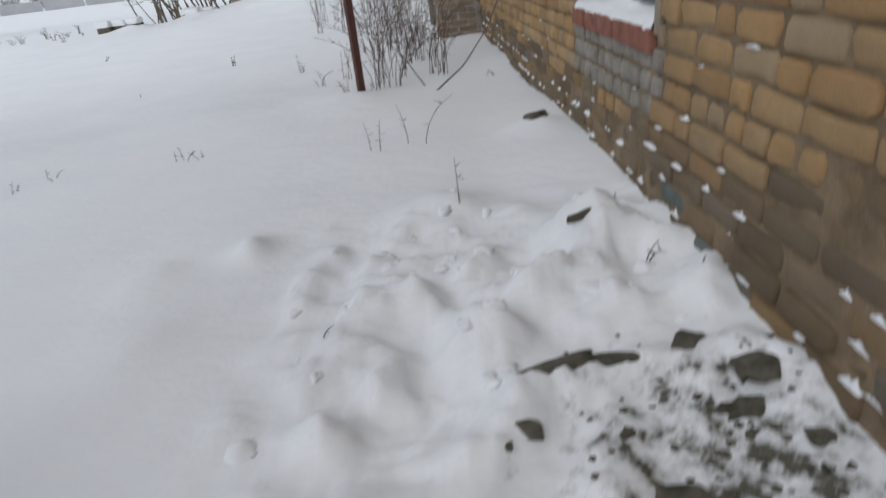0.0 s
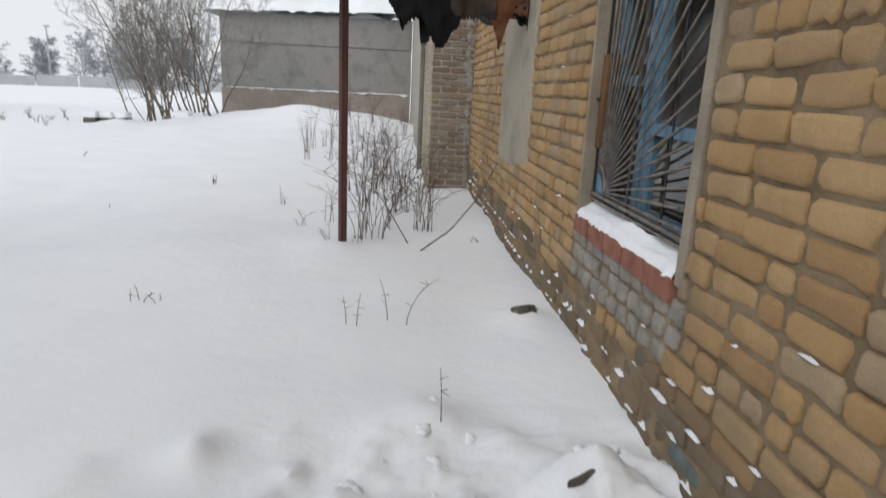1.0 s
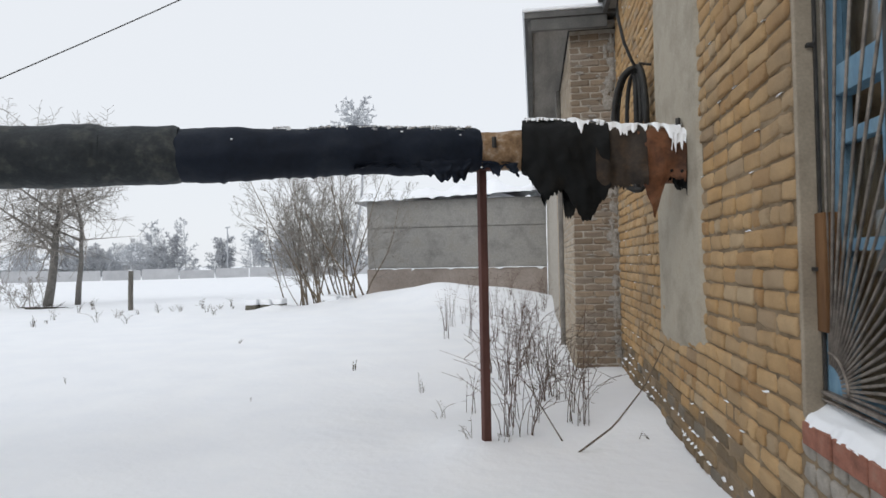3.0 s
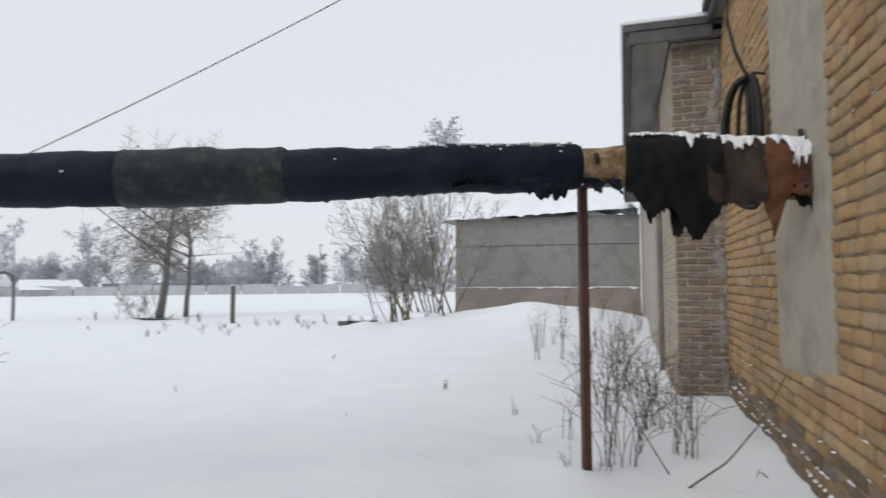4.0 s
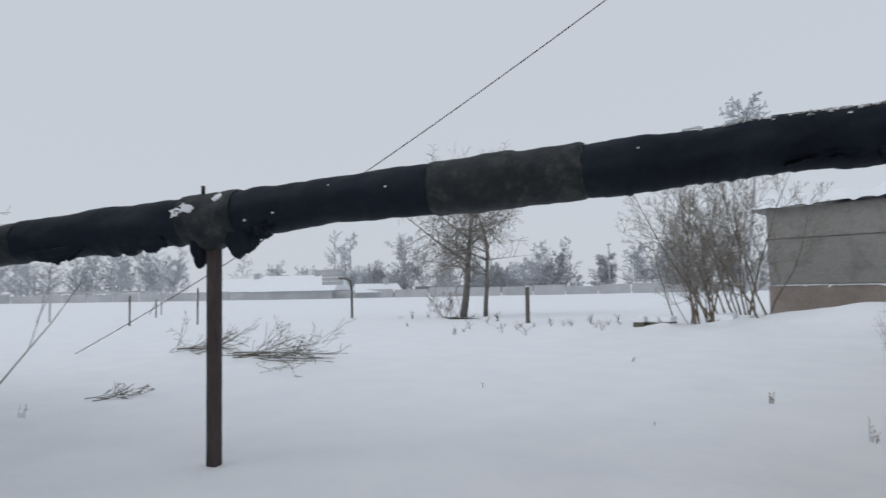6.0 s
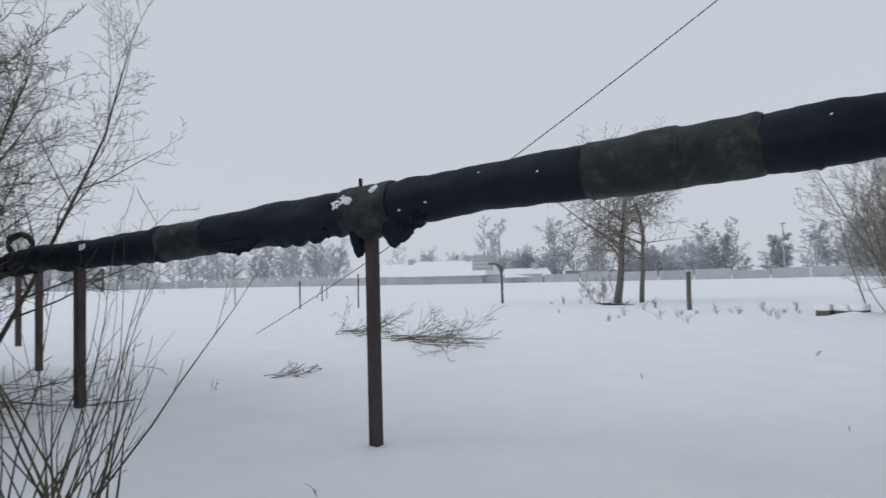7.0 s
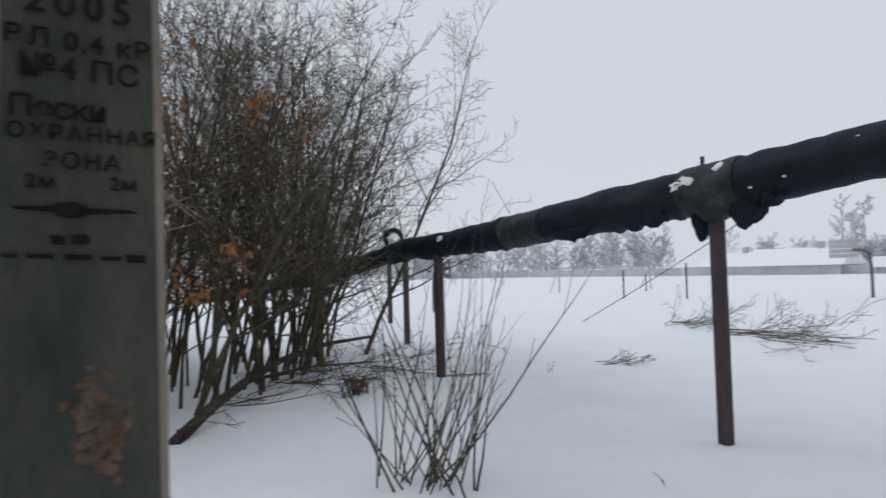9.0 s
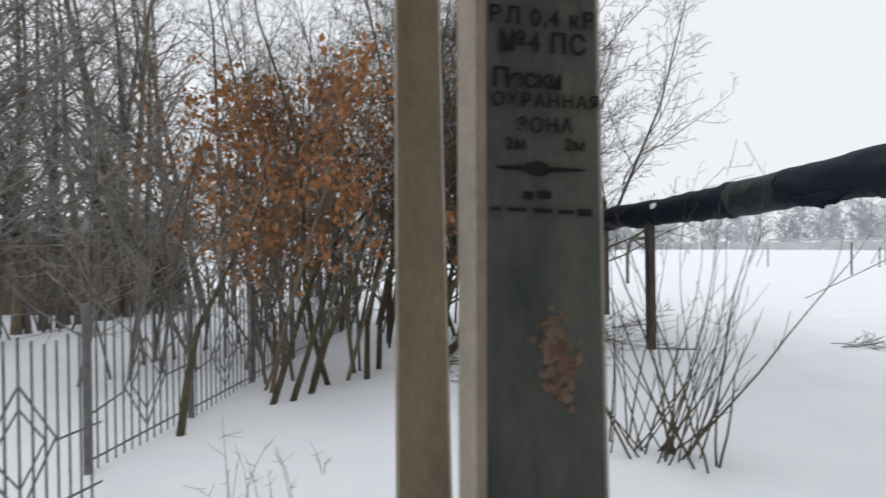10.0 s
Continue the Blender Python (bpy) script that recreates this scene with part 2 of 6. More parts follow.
# Village walls and fence: haze is put into these pale bluish colours.
HOUSE_WALL = surface("far_haze_grey_boards", (0.46, 0.465, 0.48), (0.58, 0.585, 0.60), 0.5, 0.95, relief=0)
HOUSE_PALE = surface("far_haze_pale_wall", (0.46, 0.46, 0.465), (0.56, 0.56, 0.565), 0.5, 0.95, relief=0)
WHITE_PAINT = surface("white_painted_steel", (0.42, 0.43, 0.44), (0.6, 0.6, 0.6), 3, 0.7, relief=0)
SMEAR = surface("smeared_lime_mortar", (0.24, 0.22, 0.19), (0.44, 0.42, 0.39), 22, 0.95, grain=90)
SHED = surface("brown_shed_boards", (0.085, 0.06, 0.045), (0.16, 0.115, 0.085), 2, 0.95, grain=30)
ROOM = surface("dim_room_paint", (0.16, 0.165, 0.16), (0.24, 0.24, 0.23), 1.5, 0.95, grain=30)


def glass_build(nt, bsdf):
    v = coords(nt)
    n = noise_tex(nt, v, 5, 4, 0.6)
    bsdf.inputs["Base Color"].default_value = (0.86, 0.9, 0.9, 1)
    bsdf.inputs["Transmission Weight"].default_value = 1.0
    bsdf.inputs["IOR"].default_value = 1.45
    nt.links.new(ramp(nt, n, [(0.35, (0.02, 0.02, 0.02)), (0.75, (0.16, 0.16, 0.16))]), bsdf.inputs["Roughness"])


GLASS = material("dusty_window_glass", glass_build)


# ---- mesh helpers ----
def under(ob, parent):
    """Makes ob a part of parent without moving it."""
    if parent:
        ob.parent = parent
        if parent.data is None:
            ob.matrix_parent_inverse = Matrix.Translation(-parent.location)


def part(name, bm, mat, parent=None, label="", kind=""):
    me = bpy.data.meshes.new(name)
    bm.to_mesh(me)
    bm.free()
    me.materials.append(mat)
    ob = new(name, me)
    under(ob, parent)
    return tagged(ob, label, kind=kind)


def raw(name, verts, faces, mat, parent=None, label="", smooth=False, kind=""):
    me = bpy.data.meshes.new(name)
    me.from_pydata([tuple(v) for v in verts], [], faces)
    me.materials.append(mat)
    if smooth:
        me.polygons.foreach_set("use_smooth", [True] * len(me.polygons))
    me.update()
    ob = new(name, me)
    under(ob, parent)
    return tagged(ob, label, kind=kind)


WEST = []   # things of the open ground west of the wall, first drawn at a slightly smaller scale


def thing(name, label, category, group="", at=(0, 0, 0)):
    e = new(name)
    e.empty_display_size = 0.1
    e.location = at
    if -60 < at[0] < -3.3 and at[1] < 45 and name not in ("heating_pipe", "bare_shrub", "rubble_block"):
        WEST.append(e)
    return tagged(e, label, category, group)


def add_box(bm, lo, hi, m=None):
    c = bmesh.ops.create_cube(bm, size=1.0)["verts"]
    mid = [(a + b) / 2 for a, b in zip(lo, hi)]
    ext = [b - a for a, b in zip(lo, hi)]
    for v in c:
        v.co = Vector((mid[i] + v.co[i] * ext[i] for i in range(3)))
        if m:
            v.co = m @ v.co
    return c


def box(lo, hi, bevel=0.0, cuts=0, rough=0.0, seed=0):
    bm = bmesh.new()
    add_box(bm, lo, hi)
    if bevel:
        bmesh.ops.bevel(bm, geom=list(bm.edges), offset=bevel, segments=2, affect="EDGES", profile=0.6)
    if cuts:
        bmesh.ops.subdivide_edges(bm, edges=list(bm.edges), cuts=cuts, use_grid_fill=True)
    if rough:
        for v in bm.verts:
            v.co += noise.noise_vector(v.co * 3.1 + Vector((seed, 0, 0))) * rough
    return bm


def tube_data(branches, sides=4):
    """Vertices and faces of tapered tubes along polylines [(points, radii), ...]."""
    verts, faces = [], []
    for pts, rad in branches:
        pts = np.asarray(pts, float)
        n = len(pts)
        tan = np.gradient(pts, axis=0)
        tan /= np.linalg.norm(tan, axis=1)[:, None] + 1e-9
        ref = np.array([0.0, 0.0, 1.0]) if abs(tan[0][2]) < 0.9 else np.array([1.0, 0.0, 0.0])
        a = np.cross(tan, ref)
        a /= np.linalg.norm(a, axis=1)[:, None] + 1e-9
        b = np.cross(tan, a)
        base = len(verts)
        for i in range(n):
            for k in range(sides):
                th = 2 * math.pi * k / sides
                verts.append(pts[i] + (a[i] * math.cos(th) + b[i] * math.sin(th)) * rad[i])
        for i in range(n - 1):
            for k in range(sides):
                k2 = (k + 1) % sides
                faces.append((base + i * sides + k, base + i * sides + k2, base + (i + 1) * sides + k2, base + (i + 1) * sides + k))
        faces.append(tuple(base + k for k in range(sides))[::-1])
        faces.append(tuple(base + (n - 1) * sides + k for k in range(sides)))
    return verts, faces


def tubes(name, branches, mat, parent=None, sides=4, label="", smooth=True, kind=""):
    v, f = tube_data(branches, sides)
    return raw(name, v, f, mat, parent, label, smooth, kind)


def rod(name, a, b, r, mat, parent=None, sides=8, label=""):
    return tubes(name, [([a, b], [r, r])], mat, parent, sides, label, smooth=False)


def smooth01(x):
    x = min(1.0, max(0.0, x))
    return x * x * (3 - 2 * x)


# ---- ground: one sheet of snow ----
LUMPS = [(0.74, 2.42, 0.15, 0.22), (0.50, 2.12, 0.10, 0.12), (0.22, 1.85, 0.11, 0.15), (0.36, 2.02, 0.08, 0.08), (-0.14, 2.05, 0.07, 0.08), (0.02, 2.16, 0.07, 0.07), (-0.20, 2.14, 0.06, 0.07), (0.62, 2.2, 0.08, 0.08), (-0.74, 2.70, 0.07, 0.06), (-0.05, 2.02, 0.14, 0.05), (-0.10, 2.28, 0.13, 0.07),
         (0.10, 2.38, 0.12, 0.07), (0.16, 2.95, 0.22, 0.11), (0.56, 2.66, 0.15, 0.07), (-0.77, 2.78, 0.13, 0.07), (-1.17, 2.58, 0.15, 0.05),
         (0.80, 4.05, 0.18, 0.07), (-0.47, 5.95, 0.45, 0.10), (0.25, 2.10, 0.10, 0.06), (-0.22, 1.85, 0.10, 0.05), (-1.0, 2.0, 0.2, 0.05),
         (0.05, 4.6, 0.7, 0.05), (-3.2, 21.5, 2.6, 0.75), (-5.2, 22.6, 1.8, 0.35), (-0.8, 21.0, 2.2, 0.45), (0.2, 9.2, 0.6, 0.10),
         (-8.4, 20.2, 0.9, 0.18), (-6.9, 21.2, 0.8, 0.25), (-9.0, -0.4, 1.6, 0.12), (0.4, 7.6, 0.7, 0.08), (-13.5, 7.6, 1.8, 0.12),
         (-9.2, 3.95, 0.5, 0.06), (-7.4, 0.9, 0.5, 0.06)]


def ground_z(x, y):
    h = 0.05 * noise.noise(Vector((x * 0.35, y * 0.35, 0.0))) + 0.018 * noise.noise(Vector((x * 1.3, y * 1.3, 3.0)))
    h -= 0.30 * smooth01((0.9 - y) / 3.4) * smooth01((-x - 1.2) / 2.5)
    # drift against the long wall
    h += 0.07 * smooth01((x - 0.35) / 0.7) * (0.7 + 0.5 * noise.noise(Vector((0.3, y * 0.8, 5.0)))) * (1 if y < 9.6 else 0.4)
    for cx, cy, r, a in LUMPS:
        d = ((x - cx) ** 2 + (y - cy) ** 2) / (r * r)
        if d < 6:
            h += a * math.exp(-d) * (0.8 + 0.5 * noise.noise(Vector((x * 4 / (r * 4 + 0.3), y * 4 / (r * 4 + 0.3), 9.0))))
    # churned snow beside the wall
    w = smooth01((x + 0.75) / 0.55) * smooth01((1.25 - x) / 0.3) * smooth01((y - 0.8) / 0.6) * smooth01((3.2 - y) / 0.9)
    if w > 0:
        n = noise.noise(Vector((x * 5.5, y * 5.5, 2.0)))
        n2 = noise.noise(Vector((x * 13, y * 13, 7.0)))
        ridge = 1 - abs(noise.noise(Vector(((x * 0.86 - y * 0.5) * 5.0, (x * 0.5 + y * 0.86) * 1.6, 6.0))))
        w *= 1 - 0.65 * math.exp(-(((x - 0.78) / 0.40) ** 2 + ((y - 1.20) / 0.36) ** 2))
        h += w * 0.060 * max(0.0, ridge - 0.55) * (0.6 + n)
        h += w * (0.078 * max(n, -0.25) + 0.07 * abs(n2) * (0.4 + max(n, 0)) + 0.02 * abs(noise.noise(Vector((x * 27, y * 27, 4.0)))))
    # shallow trodden hollow where the patch of dirt shows
    h -= 0.05 * math.exp(-(((x - 0.66) / 0.42) ** 2 + ((y - 1.15) / 0.42) ** 2))
    h -= 0.05 * math.exp(-(((x + 0.02) / 0.14) ** 2 + ((y - 1.62) / 0.5) ** 2))
    # wind ripples out on the field
    far = math.hypot(x, y)
    if far > 3:
        h += 0.02 * noise.noise(Vector((x * 0.9 + y * 0.5, (y - x * 0.6) * 0.25, 11.0))) * smooth01((far - 3) / 4)
    if far > 60:
        h += smooth01((far - 60) / 120) * 0.5
    return h


def spaced(*runs):
    out = []
    for a, b, n in runs:
        out += list(np.linspace(a, b, n, endpoint=False))
    return out


gx = spaced((-900, -120, 14), (-120, -40, 20), (-40, -14, 50), (-14, -1.7, 118), (-1.7, 1.15, 120), (1.15, 12, 12), (12, 900, 10)) + [900]
gy = spaced((-900, -60, 12), (-60, -8, 26), (-8, 0.6, 70), (0.6, 4.6, 165), (4.6, 12, 90), (12, 30, 80), (30, 120, 40), (120, 900, 14)) + [900]
gv = [(x, y, ground_z(x, y)) for y in gy for x in gx]
nx = len(gx)
gf = [(j * nx + i, j * nx + i + 1, (j + 1) * nx + i + 1, (j + 1) * nx + i) for j in range(len(gy) - 1) for i in range(nx - 1)]
tagged(raw("ground", gv, gf, GROUND, smooth=True), "open field of wind-packed white snow with weeds", "snow ground", kind="structure")

# ---- the long brick building ----
WX = 1.03                      # outer face of the bricks
Y0, Y1 = -4.0, 9.485           # its stretch beside the path
WIN = (2.66, 3.94, 0.795, 2.80)  # window opening: y, y, z, z
TOP = 4.75


def wall_slabs(bm, x0, x1):
    a, b, c, d = WIN
    for lo, hi in (((x0, Y0, -0.5), (x1, a, TOP)), ((x0, b, -0.5), (x1, Y1, TOP)), ((x0, a, -0.5), (x1, b, c - 0.09)), ((x0, a, d), (x1, b, TOP))):
        add_box(bm, lo, hi)


bm = bmesh.new()
wall_slabs(bm, WX + 0.015, WX + 0.48)
wall_east = tagged(part("wall_east", bm, MORTAR), "long yellow brick wall with deep raked joints", "wall", kind="structure")
bm = bmesh.new()
add_box(bm, (WX + 0.48, Y0, -0.5), (WX + 0.5, WIN[0], TOP))
add_box(bm, (WX + 0.48, WIN[1], -0.5), (WX + 0.5, 24, TOP))
add_box(bm, (WX + 0.48, WIN[0], -0.5), (WX + 0.5, WIN[1], WIN[2]))
add_box(bm, (WX + 0.48, WIN[0], WIN[3]), (WX + 0.5, WIN[1], TOP))
add_box(bm, (6.0, Y0, -0.5), (6.2, 24, TOP))
add_box(bm, (WX + 0.5, Y0 - 0.2, -0.5), (6.0, Y0, TOP))
add_box(bm, (WX + 0.5, 8.0, -0.5), (6.0, 8.1, TOP))
tagged(part("wall_room", bm, ROOM), "dim painted walls of the disused room", "wall", kind="structure")
tagged(part("floor", box((WX + 0.5, Y0, 0.1), (6.0, 8.0, 0.2)), ROOM), "dusty floor of the disused room", "floor", kind="structure")
tagged(part("ceiling", box((WX + 0.5, Y0, 3.2), (6.0, 8.0, 3.3)), ROOM), "grey ceiling of the disused room", "ceiling", kind="structure")

# the part of the building that stands forward, further along
PX, PY = 0.44, 9.485
bm = bmesh.new()
add_box(bm, (PX + 0.012, PY + 0.012, -0.5), (WX + 0.6, 26.1, 4.55))
wall_forward = tagged(part("wall_forward", bm, PALE_MORTAR), "brown brick end wall with smeared mortar", "wall", kind="structure")

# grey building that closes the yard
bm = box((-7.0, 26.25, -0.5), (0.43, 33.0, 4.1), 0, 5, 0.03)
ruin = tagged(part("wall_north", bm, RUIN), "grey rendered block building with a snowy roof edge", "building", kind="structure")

# ---- heating pipe on poles ----
def pipe_axis():
    """Centre line of the wrapped pipe, from the wall out across the field."""
    return [(1.05, 5.93, 2.23, 0.2), (0.55, 5.95, 2.27, 0.2), (0, 5.98, 2.33, 0.2), (-0.48, 6, 2.38, 0.165), (-1.18, 5.7, 2.345, 0.175), (-1.97, 5.36, 2.295, 0.185), (-2.57, 5.11, 2.265, 0.195), (-2.97, 4.94, 2.25, 0.2), (-3.96, 4.51, 2.215, 0.195), (-4.7, 4.19, 2.175, 0.19), (-5.45, 3.875, 2.125, 0.195), (-6.41, 3.35, 2.055, 0.212), (-6.98, 3.03, 2.01, 0.198), (-7.93, 2.5, 1.93, 0.192), (-8.85, 1.99, 1.885, 0.165), (-10.2, 1.42, 1.87, 0.165), (-11.45, 1.1, 1.84, 0.175), (-12.6, 0.55, 1.7, 0.17), (-13.7, -0.55, 1.46, 0.165), (-15.3, -2.3, 1.17, 0.16), (-16.9, -4.3, 0.95, 0.16)]


def resample(keys, step):
    pts = np.array(keys)
    s = np.concatenate([[0], np.cumsum(np.linalg.norm(np.diff(pts[:, :3], axis=0), axis=1))])
    t = np.arange(0, s[-1], step)
    return np.stack([np.interp(t, s, pts[:, i]) for i in range(4)], 1), t


pipeline = thing("heating_pipe", "black tar-wrapped heating pipe carried on steel poles, torn lagging", "pipe", at=(-5.1, 3.77, 0))
PIPE, PS = resample(pipe_axis(), 0.03)


def wrap(name, s0, s1, mat, swell=0.0, seed=0.0, label="", sides=48, hang=None, ragged=0.0):
    """One length of lagging: a wrinkled sleeve whose lower edge may hang and fray."""
    sel = [i for i in range(len(PS)) if s0 <= PS[i] <= s1]
    verts, faces = [], []
    for n, i in enumerate(sel):
        p = Vector(PIPE[i][:3])
        q = Vector(PIPE[min(i + 1, len(PIPE) - 1)][:3]) - Vector(PIPE[max(i - 1, 0)][:3])
        q.normalize()
        side = q.cross(Vector((0, 0, 1))).normalized()
        up = side.cross(q)
        r0 = PIPE[i][3] + swell
        for k in range(sides):
            th = 2 * math.pi * k / sides
            d = side * math.cos(th) + up * math.sin(th)
            s = PS[i]
            r = r0 + 0.022 * noise.noise(Vector((s * 2.4, d.z * 1.6, seed))) + 0.010 * noise.noise(Vector((s * 6, d.z * 2.0, seed + 4)))
            r += 0.006 * abs(noise.noise(Vector((s * 11 + 3 * d.z, math.cos(th) * 2, seed + 8)))) + (0.012 * max(0.0, noise.noise(Vector((s * 1.7, 3.0, seed)))) if d.z < 0 else 0)
            if n in (0, len(sel) - 1):
                r -= 0.012
            drop = 0.0
            if hang and math.sin(th) < -0.2:
                w = smooth01((-math.sin(th) - 0.2) / 0.6)
                drop = w * hang(s) * (0.75 + 0.6 * noise.noise(Vector((s * 7, seed, 1.0))))
                drop += w * ragged * max(0.0, noise.noise(Vector((s * 22, seed, 3.0))))
            verts.append(p + d * r - Vector((0, 0, drop)))
    m = len(sel)
    for n in range(m - 1):
        for k in range(sides):
            k2 = (k + 1) % sides
            faces.append((n * sides + k, n * sides + k2, (n + 1) * sides + k2, (n + 1) * sides + k))
    faces.append(tuple(range(sides)))
    faces.append(tuple((m - 1) * sides + k for k in range(sides))[::-1])
    return raw(name, verts, faces, mat, pipeline, label, smooth=True)


def near(c, w, a):
    return lambda s: a * math.exp(-((s - c) / w) ** 2)


lag_rust = wrap("lagging", 0.0, 0.62, RUST_WRAP, 0.0, 1.0, "torn rusty orange lagging")
lag_loose = wrap("lagging", 0.50, 1.22, CHAR, 0.0, 2.0, "charred black felt under a loose torn sheet")
lag_wool = wrap("lagging", 1.18, 1.62, WOOL, -0.03, 3.0, "bare ochre wool lagging", ragged=0.02)
lag_black = wrap("lagging", 1.56, 3.80, TAR, -0.005, 4.0, "black tar felt with a frayed lower edge", hang=near(2.0, 0.35, 0.03), ragged=0.03)
wrap("lagging", 3.74, 4.30, TAR_GREY, 0.0, 5.0, "grey worn felt sleeve")
wrap("lagging", 4.22, 4.90, TAR_GREY, 0.005, 6.0, "grey worn felt sleeve with pale marks")
lag_mid = wrap("lagging", 4.85, 6.70, TAR, -0.004, 7.0, "smooth black tar felt")
lag_bulge = wrap("lagging", 6.62, 7.22, TAR_GREY, 0.012, 8.0, "bulging grey felt over the pole", hang=near(6.95, 0.14, 0.10), ragged=0.05)
lag_far = wrap("lagging", 7.16, 9.0, TAR, -0.004, 9.0, "black tar felt with frayed lower edge", hang=near(7.6, 0.5, 0.02), ragged=0.06)
wrap("lagging", 8.95, 9.7, TAR_GREY, 0.004, 10.0, "grey worn felt sleeve", ragged=0.03)
wrap("lagging", 9.65, 13.8, TAR, -0.002, 11.0, "black tar felt, wrinkled", hang=near(11.6, 0.3, 0.05), ragged=0.06, sides=28)
wrap("lagging", 13.75, PS[-1], TAR, -0.004, 12.0, "black tar felt, wrinkled", ragged=0.04, sides=24)


def pole_for(x, y, top, w, label, mat=POLE_GREY):
    base = ground_z(x, y) - 0.3
    lean = 0.006 * math.sin(x * 7)
    bm = box((x - w / 2, y - w / 2, base), (x + w / 2, y + w / 2, top), 0.006)
    bmesh.ops.rotate(bm, verts=bm.verts, cent=(x, y, base), matrix=Matrix.Rotation(0.5 + lean, 3, "Z"))
    pole = thing("pipe_pole", label, "pole", "poles under the heating pipe", (x, y, base))
    part("shaft", bm, mat, pole)
    part("saddle_plate", box((x - 0.09, y - 0.06, top - 0.012), (x + 0.09, y + 0.06, top + 0.004), 0.003), mat, pole)
    return pole


pole_for(-0.48, 6.03, 2.22, 0.062, "slim red-brown square steel pole under the pipe", POLE)
pole_for(-5.077, 3.814, 1.86, 0.088, "grey-brown square steel pole under the pipe")
pole_for(-8.609, 1.849, 1.68, 0.095, "dark brown square steel pole beside brushwood")
pole_for(-12.6, 1.44, 1.66, 0.09, "dark brown square steel pole beside brushwood")
pole_for(-17.5, 1.02, 1.66, 0.10, "dark brown square steel pole in the snow field")
pole_for(-10.3, 0.05, 1.6, 0.10, "dark square pole among the willow stems")


def pipe_at(s):
    u = min(max(s / 0.03, 0.0), len(PIPE) - 1.001)
    i = int(u)
    p = PIPE[i] + (PIPE[i + 1] - PIPE[i]) * (u - i)
    return Vector(p[:3]), float(p[3])


# bolts that stand up out of the lagging over each pole
for s, dy, z0, z1 in ((1.42, -1.0, -0.1, 0.36), (6.98, -0.3, 0.5, 1.40), (0.06, -0.3, 0.5, 1.40)):
    c, r = pipe_at(s)
    rod("bolt", c + Vector((0, dy * r, r * z0)), c + Vector((0, dy * r, r * z1)), 0.018, DARK_ROD, pipeline, 8, "rusty bolt end")
# hoop of bent steel on top of the far bend
c = Vector((-11.47, 1.12, 2.0))
ring = [(c + Vector((0.05 * math.cos(a), 0.145 * math.cos(a), 0.11 + 0.15 * math.sin(a))), 0.044) for a in np.linspace(-0.7, math.pi + 0.7, 18)]
tubes("lifting_eye", [([p for p, r in ring], [r for p, r in ring])], DARK_ROD, pipeline, 8, "thick bent steel eye")


def flap(owner, s, side, w, h, mat, seed, label=""):
    """A torn tongue of felt that hangs from the lagging."""
    c, r = pipe_at(s)
    c2, _ = pipe_at(s + w)
    n, m = 44, 12
    verts = []
    for layer in (0, 0.006):
        for j in range(m + 1):
            v = j / m
            for i in range(n + 1):
                u = i / n
                p = c.lerp(c2, u)
                edge = 0.55 + 0.5 * noise.noise(Vector((u * 3.0 + seed, 1.7, 0))) + 0.22 * noise.noise(Vector((u * 7 + seed, 4.7, 0))) + 0.10 * noise.noise(Vector((u * 20 + seed, 8.7, 0)))
                z = -r * 0.6 - v * h * max(0.12, edge) * (1 - 0.35 * abs(2 * u - 1))
                out = side * (r * 0.92 + 0.05 * math.sin(v * 3 + seed) * v) + 0.03 * noise.noise(Vector((u * 4, v * 4, seed))) + layer
                verts.append(p + Vector((0.02 * noise.noise(Vector((u * 5, v * 6, seed + 3))), -out, z)))
    faces = []
    k = (n + 1) * (m + 1)
    for base, flip in ((0, False), (k, True)):
        for j in range(m):
            for i in range(n):
                f = (base + j * (n + 1) + i, base + j * (n + 1) + i + 1, base + (j + 1) * (n + 1) + i + 1, base + (j + 1) * (n + 1) + i)
                faces.append(f[::-1] if flip else f)
    return raw("torn_flap", verts, faces, mat, owner, label, smooth=True)


